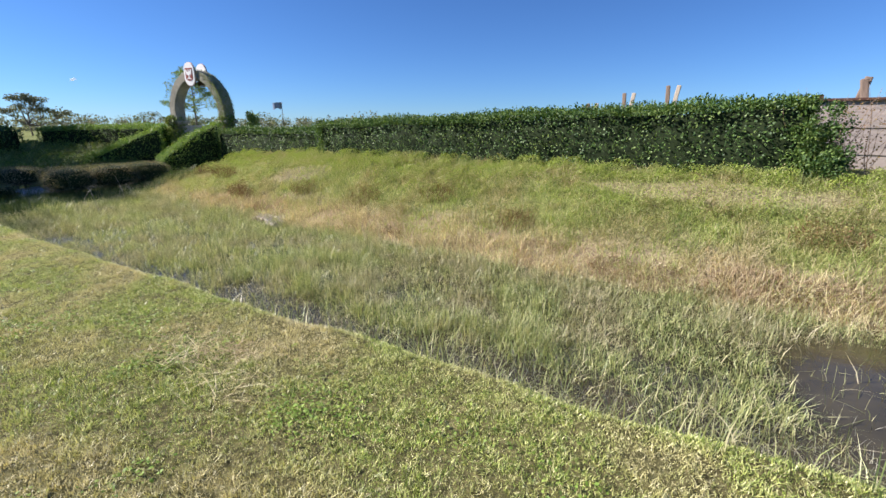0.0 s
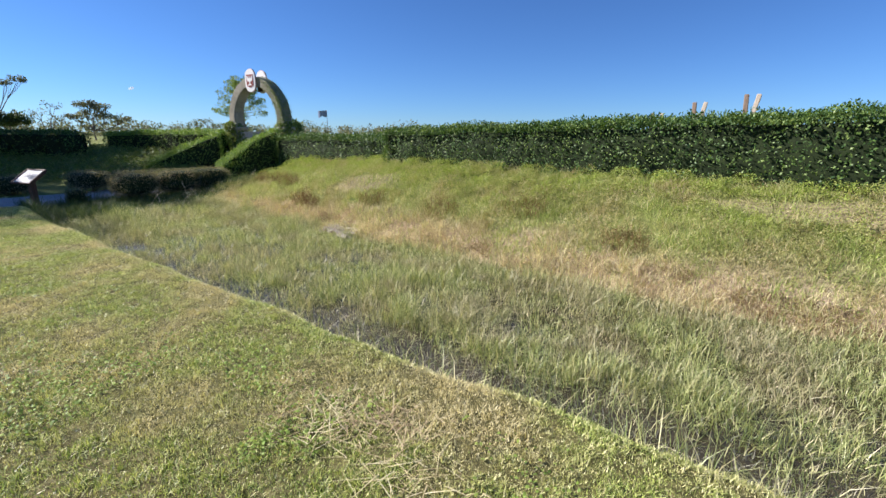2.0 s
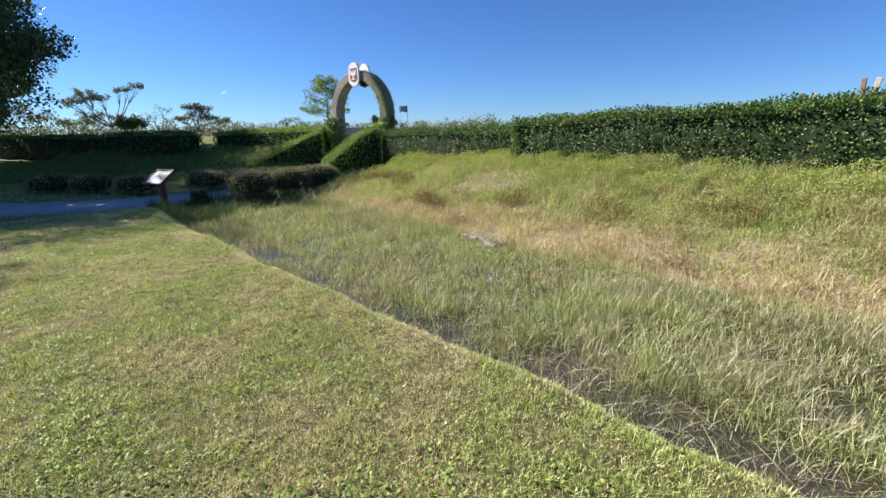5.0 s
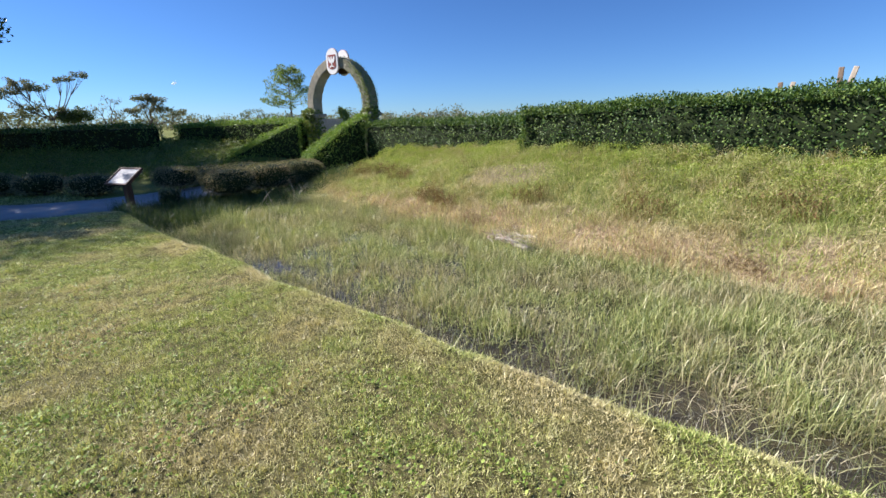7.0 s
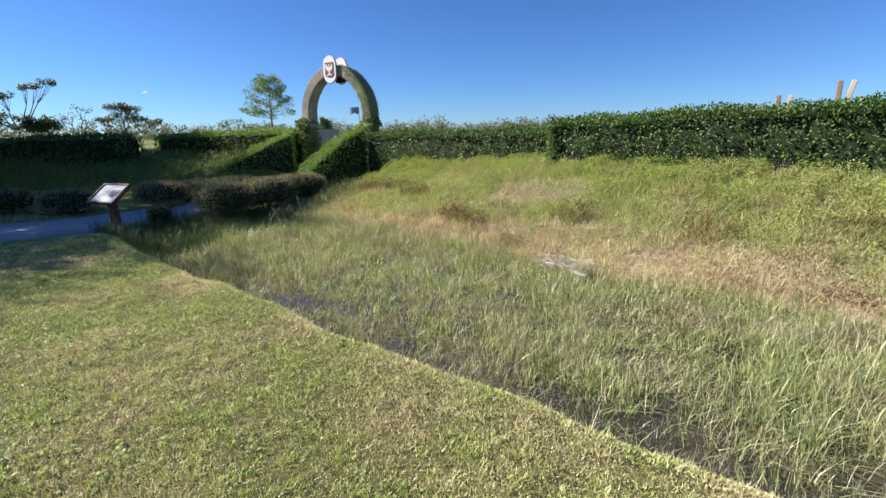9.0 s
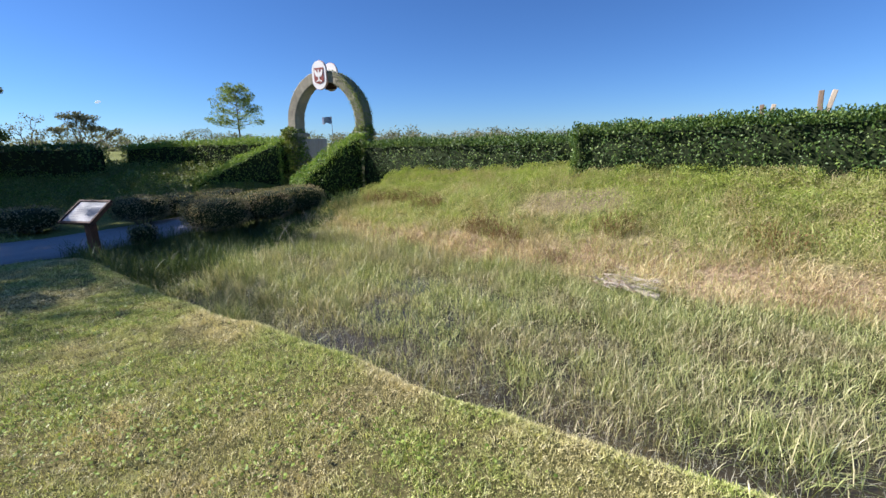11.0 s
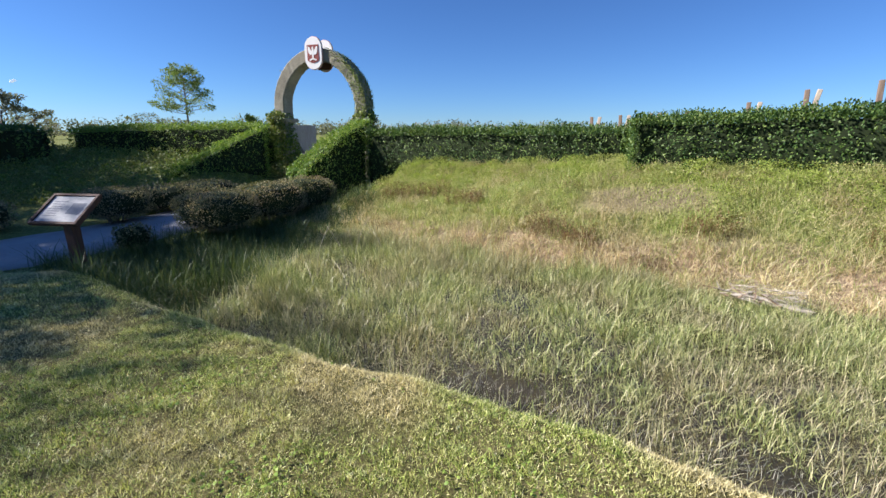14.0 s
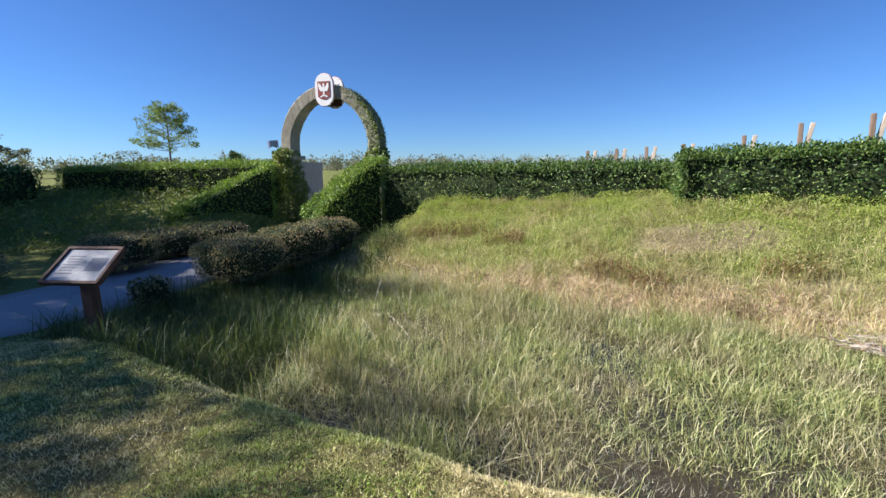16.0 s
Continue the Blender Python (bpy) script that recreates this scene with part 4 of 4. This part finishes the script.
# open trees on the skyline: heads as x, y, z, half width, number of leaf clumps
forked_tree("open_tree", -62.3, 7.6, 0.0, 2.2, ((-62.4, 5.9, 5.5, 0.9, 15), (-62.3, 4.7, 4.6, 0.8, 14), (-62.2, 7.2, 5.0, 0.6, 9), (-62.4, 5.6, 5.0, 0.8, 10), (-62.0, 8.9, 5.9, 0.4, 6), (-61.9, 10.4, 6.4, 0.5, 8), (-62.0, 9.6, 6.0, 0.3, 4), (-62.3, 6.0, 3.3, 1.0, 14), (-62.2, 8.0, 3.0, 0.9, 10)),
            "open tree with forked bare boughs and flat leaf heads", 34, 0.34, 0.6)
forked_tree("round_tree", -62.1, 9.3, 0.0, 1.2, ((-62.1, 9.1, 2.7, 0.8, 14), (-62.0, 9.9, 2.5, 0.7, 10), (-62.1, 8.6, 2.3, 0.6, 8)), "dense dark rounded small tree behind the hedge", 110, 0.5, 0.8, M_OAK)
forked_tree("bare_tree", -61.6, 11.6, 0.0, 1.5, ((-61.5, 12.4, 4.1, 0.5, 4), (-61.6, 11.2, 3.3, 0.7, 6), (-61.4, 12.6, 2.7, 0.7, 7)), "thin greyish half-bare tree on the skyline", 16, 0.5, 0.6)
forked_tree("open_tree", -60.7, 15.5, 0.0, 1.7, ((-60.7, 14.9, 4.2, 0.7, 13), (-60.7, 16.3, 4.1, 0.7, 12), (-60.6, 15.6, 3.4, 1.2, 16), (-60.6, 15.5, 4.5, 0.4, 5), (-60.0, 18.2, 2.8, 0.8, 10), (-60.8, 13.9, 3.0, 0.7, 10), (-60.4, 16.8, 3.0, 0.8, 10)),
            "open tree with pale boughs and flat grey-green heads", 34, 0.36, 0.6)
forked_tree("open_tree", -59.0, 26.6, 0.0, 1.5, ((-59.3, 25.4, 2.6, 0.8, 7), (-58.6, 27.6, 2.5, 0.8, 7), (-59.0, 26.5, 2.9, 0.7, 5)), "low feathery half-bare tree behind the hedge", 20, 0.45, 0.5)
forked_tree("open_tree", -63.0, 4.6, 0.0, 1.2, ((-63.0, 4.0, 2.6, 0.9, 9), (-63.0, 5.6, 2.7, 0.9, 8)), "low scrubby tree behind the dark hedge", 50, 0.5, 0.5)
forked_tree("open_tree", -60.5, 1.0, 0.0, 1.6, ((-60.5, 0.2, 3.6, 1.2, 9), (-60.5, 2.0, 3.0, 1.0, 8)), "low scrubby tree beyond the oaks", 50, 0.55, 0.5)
tree("conifer", -65.2, 43.8, 3.7, 0.8, "small dark conifer beyond the hedge", leafm=M_PINE, trunk=0.15, limbs=16, clumps=3, per=50, rad=0.42, leaf=0.25, flat=0.6, r0=0.1, z0=0.2, rise=0.1)

# far woods: one low uneven belt of crowns
pts = []
for k in range(520):
    a = rng.uniform(math.radians(60), math.radians(200))
    r = rng.uniform(95, 150)
    h = 2.5 + 1.2 * abs(math.sin(a * 17)) * rng.uniform(0.4, 1.0) + rng.uniform(-0.4, 0.6)
    for z in np.arange(0.4, h, 1.1):
        pts.append((r * math.cos(a), r * math.sin(a), z))
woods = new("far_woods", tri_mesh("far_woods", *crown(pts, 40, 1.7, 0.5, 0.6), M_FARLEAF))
tagged(woods, "low belt of distant woods, haze put into its grey-green", "woods", kind="stuff")

# flag on its pole
FX, FY = -54.6, 41.5
flag = thing("flag", (FX, FY, 0.3), "small faded flag on a thin metal pole", "flag")
leafpart("pole", tubes([[(Vector((FX, FY, 0.2)), 0.045), (Vector((FX, FY, 2.5)), 0.035), (Vector((FX, FY, 4.9)), 0.025)]], 8), M_BARK, flag)
fv = np.array([(FX - 0.75 * u - 0.1 * math.sin(u * 7) - 0.02, FY - 0.95 * u + 0.1 * math.sin(u * 7), 4.85 - (0.85 + 0.1 * math.sin(u * 9)) * v - 0.12 * u) for v in (0, 0.33, 0.66, 1) for u in np.linspace(0, 1, 10)])
ff = np.array([(j * 10 + i, j * 10 + i + 1, j * 10 + i + 11, j * 10 + i + 10) for j in range(3) for i in range(9)])
leafpart("cloth", (fv, ff), M_CLOTH, flag, "faded blue cloth", True)

# one small cloud, partly whitened by its own emission
CD = Vector((-0.95, 0.311, 0.077)) * 1500
bm = bmesh.new()
for k in range(9):
    r = bmesh.ops.create_icosphere(bm, subdivisions=2, radius=float(rng.uniform(1.5, 3)))
    for v in r["verts"]:
        v.co = Vector((v.co.x, v.co.y * 1.3, v.co.z * 0.8)) + CD + Vector((0, (k - 4) * 1.1, 0.6 * (k - 4) + 1.6 * math.sin(k * 1.3)))
cl_ob = part("cloud", bm, M_GLOWING_CLOUD, None, smooth=True)
tagged(cl_ob, "one tiny white tuft of cloud, given a faint glow, in clear sky", "cloud", kind="structure")


# ---- log on the far bank ----
LB = Vector((-8.95, 5.95, -0.53))
LT = Vector((-8.25, 5.84, -0.56))
log = thing("driftwood_log", tuple(LB), "bleached split log lying on the dry bank", "log")
bm = bmesh.new()
rows_ = []
for i in range(13):
    t = i / 12
    c7 = LB.lerp(LT, t) + Vector((0, 0, 0.03 * math.sin(t * 5)))
    r7 = (0.04 + 0.085 * t * t) * (1 + 0.14 * math.sin(t * 17))
    rows_.append([bm.verts.new(c7 + Vector((0.02 * math.sin(k * 9.1), r7 * math.cos(2 * math.pi * k / 14) * (1 + 0.22 * math.sin(k * 5.3)), r7 * 0.8 * math.sin(2 * math.pi * k / 14) * (1 + 0.22 * math.sin(k * 5.3 + 1))))) for k in range(14)])
for r0, r1 in zip(rows_, rows_[1:]):
    for k in range(14):
        bm.faces.new((r0[k], r0[(k + 1) % 14], r1[(k + 1) % 14], r1[k]))
bm.faces.new(rows_[0][::-1])
bm.faces.new(rows_[-1])
bmesh.ops.recalc_face_normals(bm, faces=bm.faces)
part("trunk_piece", bm, M_LOG, log)
fq = np.array([tuple(LB.lerp(LT, float(rng.uniform(-0.1, 0.9))) + Vector((0, float(rng.normal()) * 0.13, 0.04 + float(rng.uniform(0, 0.14))))) for _ in range(170)])
tagged(leafpart("fibre_mat", leaves(fq, np.tile([1.0, -0.18, -0.05], (170, 1)) + unit(170) * 0.4, unit(170) + np.array([0, 0, 1]), rng.uniform(0.08, 0.26, 170), np.full(170, 0.008)), M_LOG, log, "peeling pale fibres"), kind="stuff")
for k in range(18):
    b8 = LB.lerp(LT, rng.uniform(-0.15, 0.95) if k % 3 else rng.uniform(-0.2, 0.15)) + Vector((0, rng.uniform(-0.18, 0.12), 0.03))
    leafpart("broken_branch", tubes([limb(b8, (rng.uniform(-1, 1), rng.uniform(-0.5, 0.5), 0.25), rng.uniform(0.08, 0.24), 0.012, 0.5)], 5), M_LOG if k % 2 else M_TWIG, log)


# ---- grass, reeds and weeds ----
def stuff(name, data, mat, label, category):
    return tagged(new(name, tri_mesh(name, *data, mat)), label, category, kind="stuff")


def on_lawn(x, y):
    return (y < edge_y(x) + 0.05) * (path_dist(x, y) > wide + 0.02)


def lawn_keep(x, y):
    return on_lawn(x, y) * (0.45 + 0.55 * sm(0.34, 0.56, patchy(x, y, 0.08, 3)))


def lawn_blades(p, k=1.0):
    n = len(p)
    tuft = 0.7 + 0.7 * sm(0.3, 0.7, patchy(p[:, 0], p[:, 1], 0.09, 4))
    return blades(p - np.array([0, 0, 0.004]), rng.uniform(0.014, 0.034, n) * k * tuft, rng.uniform(0.0045, 0.009, n) * k, rng.uniform(0.2, 1.5, n), 1)


stuff("lawn_grass", join(lawn_blades(spread(22000, -13.5, 1.6, -0.35, 2.7, lawn_keep)), lawn_blades(spread(6000, -17.6, -13.5, -2.0, 3.0, lawn_keep), 1.25),
                         lawn_blades(spread(3200, -13.5, 1.6, -1.6, -0.35, lawn_keep), 1.3), lawn_blades(spread(900, -28, -17.6, -8, 3.0, lawn_keep), 2.0),
                         lawn_blades(spread(520, -17.6, 7.0, -7.0, -1.6, lawn_keep), 2.3), lawn_blades(spread(520, 1.6, 7.0, -1.6, 2.9, lawn_keep), 2.3)),
      M_LAWN, "coarse mown lawn, green mixed with straw", "grass")
p = spread(3200, -13.5, 1.6, -0.2, 2.0, lambda x, y: on_lawn(x, y) * sm(0.44, 0.68, patchy(x, y, 0.5, 13)) * (0.25 + 0.75 * sm(-6, -2, x)) * sm(2.0, 1.0, y))
n = len(p)
ln = rng.uniform(0.012, 0.027, n)
stuff("lawn_weeds", leaves(p + np.stack([np.zeros(n), np.zeros(n), rng.uniform(0.012, 0.04, n)], 1), unit(n) * np.array([1, 1, 0.3]), unit(n) * 0.5 + np.array([0, 0, 1]), ln, ln * 0.7), M_CLOVER,
      "flat patches of small green weeds in the lawn", "weeds")
# longer fringe along the lawn's lip
x = rng.uniform(-15, 3, 3000)
y = edge_y(x) + rng.normal(size=len(x)) * 0.2 - 0.12 + 0.15 * wobble(x * 3, x)
stuff("lawn_fringe", blades(np.stack([x, y, land(x, y) - 0.01], 1), rng.uniform(0.02, 0.06, len(x)), rng.uniform(0.004, 0.009, len(x)), rng.uniform(0.5, 2.0, len(x)), 2), M_LAWN,
      "uneven fringe of lawn grass over the ditch edge", "grass")


def reed_keep(x, y):
    e8 = edge_y(x)
    gap = sm(0.0, 0.5, y - e8 - 0.1 + 0.35 * sm(-11.5, -13, x) - 0.6 * sm(-10.0, -6.5, x) + 1.1 * (patchy(x, y, 0.8, 14) - 0.5))
    pool = 1 - sm(1.0, 0.7, np.hypot((x - 1.9) / 1.7, (y - 4.5) / 1.5) + 0.2 * wobble(x, y))
    pool *= 1 - 0.93 * sm(1.1, 0.7, np.hypot((x + 10.85) / 0.6, (y - 2.8) / 0.26) + 0.15 * wobble(x * 3, y * 3))
    return (0.12 + 0.88 * gap) * np.clip(pool + 0.02, 0, 1) * sm(6.5, 5.9, y + 0.25 * wobble(x, y)) * (0.3 + 0.7 * sm(0.36, 0.6, patchy(x, y, 0.22, 5))) * (0.65 + 0.35 * sm(0.3, 0.55, patchy(x, y, 0.9, 12)))


def reeds(p, h0, h1, w0, w1, lean, segs=3, droop=0.3):
    n = len(p)
    az = rng.uniform(0, 2 * np.pi, n)
    tall = (0.78 + 0.4 * patchy(p[:, 0], p[:, 1], 0.3, 6)) * (0.75 + 0.5 * sm(0.3, 0.7, patchy(p[:, 0], p[:, 1], 1.6, 7))) * (1 + 0.4 * sm(-11.0, -13.0, p[:, 0]))
    return blades(p - np.array([0, 0, 0.02]), rng.uniform(h0, h1, n) * tall, rng.uniform(w0, w1, n), np.abs(rng.normal(size=n)) * lean + 0.08, segs, az, rng.uniform(0, droop, n))


rp = spread(4700, -15.6, 3.5, 2.2, 6.5, lambda x, y: reed_keep(x, y) * sm(-0.4, 0.2, x + 14.3 + 0.39 * (y - 3.35)))
rp[:, 2] = np.maximum(rp[:, 2], WATER_Z - 0.03)
stuff("reeds", reeds(rp, 0.08, 0.30, 0.0038, 0.0085, 0.75, 2), M_REED, "dense green marsh grass standing in the ditch", "reeds")
rp = spread(800, -13.8, 3.5, 2.4, 6.2, reed_keep)
stuff("bent_reeds", reeds(np.maximum(rp, [-99, -99, WATER_Z - 0.03]), 0.13, 0.32, 0.004, 0.009, 1.5, 3, 0.75), M_REED, "longer bent marsh grass blades", "reeds")
# broken pale stubble in the shallow water
x = rng.uniform(-13, 3, 13000)
y = edge_y(x) + 0.16 + np.abs(rng.normal(size=len(x))) * 0.42
stuff("reed_stubble", blades(np.stack([x, y, np.full(len(x), WATER_Z - 0.03)], 1), rng.uniform(0.05, 0.15, len(x)), rng.uniform(0.003, 0.006, len(x)), rng.uniform(0.1, 1.1, len(x)), 2), M_STUB,
      "pale broken reed stubble in shallow water", "reeds")

# rank grass at the ditch's end, shade in its colour; stops at shadow's edge
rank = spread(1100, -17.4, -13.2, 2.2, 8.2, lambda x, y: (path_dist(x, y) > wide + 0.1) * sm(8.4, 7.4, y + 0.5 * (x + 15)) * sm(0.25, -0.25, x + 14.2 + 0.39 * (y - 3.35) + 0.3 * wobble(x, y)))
stuff("shade_dark_grass", reeds(rank, 0.10, 0.34, 0.005, 0.011, 0.9), M_SHADED_RANK, "rank grass by the path, shade put into its dark green", "grass")


def bank_keep(x, y):
    bare = sm(0.8, 1.05, np.hypot((x + 10.2) / 1.3, (y - 8.15) / 0.5) + 0.25 * wobble(x * 2, y * 2)) * sm(0.75, 1.0, np.hypot((x + 0.2) / 2.3, (y - 8.5) / 0.42) + 0.25 * wobble(x * 2, y * 2))
    return np.clip(bare + 0.28, 0, 1) * sm(-17.6, -16.2, x + 1.2 * sm(6.8, 8.6, y))


def dryness(x, y):
    return sm(7.25, 6.55, y + 0.45 * wobble(x * 0.9, y * 0.9))


p = spread(2200, -16.8, 3.8, 5.8, 7.6, lambda x, y: bank_keep(x, y) * dryness(x, y) * sm(5.7, 6.2, y + 0.2 * wobble(x * 2, y)))
n = len(p)
stuff("dry_grass", blades(p, rng.uniform(0.05, 0.22, n) * (0.5 + 1.0 * sm(0.3, 0.7, patchy(p[:, 0], p[:, 1], 0.35, 11))), rng.uniform(0.004, 0.009, n), rng.uniform(0.3, 1.8, n), 2), M_STRAW, "bleached dry grass at the foot of the bank", "grass")
p = spread(2400, -17.0, 3.8, 6.1, 10.4, lambda x, y: (y < 9.6 + 2 * (x < -10.6)) * bank_keep(x, y) * (1 - 0.75 * dryness(x, y)) * (0.3 + 0.7 * sm(0.34, 0.6, patchy(x, y, 0.2, 8))))
n = len(p)
stuff("bank_grass", blades(p, rng.uniform(0.05, 0.2, n) * (0.65 + 0.8 * sm(0.3, 0.7, patchy(p[:, 0], p[:, 1], 0.22, 9))), rng.uniform(0.005, 0.010, n), rng.uniform(0.2, 1.5, n), 2), M_BANK, "yellow-green wild grass on the sunny bank", "grass")


def low_leaves(p, h, l0, l1, upright=0.6):
    n = len(p)
    hump = h * (0.35 + 1.2 * sm(0.3, 0.7, patchy(p[:, 0], p[:, 1], 0.3, 10)))
    q = p + np.stack([np.zeros(n), np.zeros(n), rng.uniform(0.1, 1, n) ** 0.6 * hump], 1)
    ln = rng.uniform(l0, l1, n)
    return small_leaves(q, unit(n) + np.array([0, 0, 0.25]), unit(n) * 0.8 + np.array([-0.2, -0.3, upright]), ln, ln * rng.uniform(0.5, 0.8, n))


p = spread(4000, -16.8, 3.8, 7.2, 10.4, lambda x, y: (y < 9.6 + 2 * (x < -10.6)) * bank_keep(x, y) * sm(7.5, 8.8, y + 0.8 * wobble(x * 0.8, y * 0.7) - 0.9 * sm(-8.5, -11.5, x)))
stuff("groundcover", low_leaves(p, 0.15, 0.014, 0.034), M_COVER, "bright green low leafy groundcover below the hedge", "groundcover")
p = spread(1300, -16.8, 3.8, 6.4, 9.3, lambda x, y: bank_keep(x, y) * sm(0.42, 0.62, patchy(x, y, 0.6, 16)))
stuff("weeds", low_leaves(p, 0.18, 0.012, 0.028), M_BANK, "small-leaved yellowing weeds on the bank", "weeds")
# creeper on the shaded bank beyond the path
p = spread(360, -40, -20.6, -1, 11, lambda x, y: (path_dist(x, y) > wide + 0.25) * (land(x, y) > -0.42) * ((x + 22.3) * 0.413 - (y - 10.3) * 0.911 > -1.5))
stuff("creeper", low_leaves(p, 0.22, 0.04, 0.085), M_IVY, "leafy creeper covering the bank beyond the path", "groundcover")


p = spread(2300, -16.0, 3.8, 5.75, 6.85, lambda x, y: sm(0.55 - 0.13 * sm(-7, -3, x), 0.7 - 0.13 * sm(-7, -3, x), patchy(x, y * 1.6, 0.75, 15)) * sm(5.7, 6.0, y))
n = len(p)
stuff("leaf_litter", blades(p + np.array([0, 0, 0.02]), rng.uniform(0.02, 0.06, n), rng.uniform(0.006, 0.014, n), rng.uniform(1.0, 4.0, n), 2), M_REDWEED, "reddish-brown dead litter at the bank's foot", "litter")
p = spread(2600, -16.6, 3.8, 6.9, 8.7, lambda x, y: bank_keep(x, y) * sm(0.47, 0.66, patchy(x, y * 1.5, 0.8, 17)) * sm(8.8, 8.2, y))
n = len(p)
stuff("olive_weeds", low_leaves(p, 0.24, 0.012, 0.027), M_OLIVE, "darker olive weeds scattered over the bank", "weeds")


# withered weed clumps
def weed_clump(x, y, r, h, mat, label):
    n = 240
    a, d = rng.uniform(0, 2 * np.pi, n), r * np.sqrt(rng.uniform(0, 1, n))
    q = np.stack([x + d * np.cos(a), y + 0.6 * d * np.sin(a)], 1)
    q = np.concatenate([q, land(q[:, 0], q[:, 1])[:, None]], 1)
    e9 = thing("weed_clump", (x, y, float(land(x, y))), label, "weeds", "withered weed clumps")
    leafpart("tuft", blades(q, rng.uniform(0.4, 1.0, n) * h, rng.uniform(0.004, 0.007, n), rng.uniform(0.1, 0.6, n), 3), mat, e9)
    q2 = q[rng.integers(0, n, 330)] + np.stack([rng.normal(size=330) * 0.04, rng.normal(size=330) * 0.04, rng.uniform(0.3, 1, 330) * h], 1)
    ln = rng.uniform(0.02, 0.045, 330)
    leafpart("leaves", leaves(q2, unit(330), unit(330), ln, ln * 0.5), mat, e9)


for x, y, r, h in ((-13.6, 8.0, 0.45, 0.3), (-11.6, 7.1, 0.4, 0.3), (-11.0, 6.9, 0.3, 0.25), (-7.0, 7.35, 0.5, 0.28), (-5.2, 7.7, 0.45, 0.26), (-3.2, 7.2, 0.4, 0.25), (-14.6, 8.4, 0.5, 0.3), (1.2, 7.6, 0.45, 0.25), (-9.2, 7.4, 0.4, 0.25), (-15.4, 8.2, 0.4, 0.3)):
    weed_clump(x, y, r, h, M_REDWEED, "withered reddish-brown weed clump on the bank")

# tall pale reed plumes at the ditch's end
for k, (x, y, h, lean) in enumerate(((-13.4, 3.6, 0.75, 0.9), (-13.6, 4.4, 0.85, 0.35), (-13.9, 4.9, 0.8, 0.8), (-13.2, 4.0, 0.7, 1.2), (-14.3, 5.3, 0.85, 0.25), (-14.0, 4.2, 0.75, 0.6), (-12.9, 3.3, 0.6, 1.0), (-13.7, 5.4, 0.9, 0.5))):
    z = float(land(x, y))
    az = 2.6 + 0.9 * math.sin(k * 2.1)
    path = [(Vector((x + math.cos(az) * lean * h * t * t, y + math.sin(az) * lean * h * t * t, z + h * (t - 0.25 * lean * t ** 3))), 0.0028 if t < 0.68 else 0.007 * (1.25 - t)) for t in np.linspace(0, 1, 10)]
    e9 = thing("reed_plume", (x, y, z), "tall pale reed stalk with a drooping seedhead", "reed", "pale reed plumes")
    leafpart("stalk", tubes([path[:7]], 5), M_SEED, e9)
    leafpart("seedhead", tubes([path[6:]], 6), M_SEED, e9)

# heaps of dry clippings on the lawn
for x, y in ((-2.95, 1.42), (-2.7, 1.56), (-3.2, 1.32), (-2.5, 1.3)):
    n = 90
    q = np.stack([x + rng.normal(size=n) * 0.17, y + rng.normal(size=n) * 0.11], 1)
    q = np.concatenate([q, land(q[:, 0], q[:, 1])[:, None] + 0.035], 1)
    stuff("dry_clippings", blades(q, rng.uniform(0.02, 0.05, n), rng.uniform(0.003, 0.006, n), rng.uniform(3, 6, n), 3), M_STRAW, "scattered dry straw clippings on the lawn", "straw")

# bare twigs and the ragged bush at the hedge's end
bush = thing("ragged_bush", (1.35, 9.4, 0.9), "ragged green bush with dry twigs at the hedge end", "bush")
c9 = [(1.0 + rng.normal() * 0.18, 9.45 + rng.normal() * 0.2, 1.3 + rng.normal() * 0.3) for _ in range(24)] + [(1.25 + rng.normal() * 0.16, 9.3 + rng.normal() * 0.12, 0.9 + rng.normal() * 0.14) for _ in range(16)]
leafpart("leaves", crown(c9, 190, 0.2, 0.052, 0.9), M_HEDGE, bush)
for k in range(44):
    p9 = (0.6 + rng.uniform(0, 1.2), 9.6 + rng.uniform(-0.2, 0.4), 0.75)
    leafpart("twig", tubes([limb(p9, (rng.uniform(-0.3, 0.9), rng.uniform(-0.3, 0.3), 1), rng.uniform(0.8, 1.6), 0.008, 0.7, 6)], 4), M_TWIG, bush, "dry bare twig")
q = np.array([(rng.uniform(1.0, 1.9), rng.uniform(9.4, 9.9), rng.uniform(0.9, 1.95)) for _ in range(350)])
leafpart("dead_leaves", leaves(q, unit(350), unit(350), np.full(350, 0.04), np.full(350, 0.022)), M_REDWEED, bush, "withered reddish leaves")
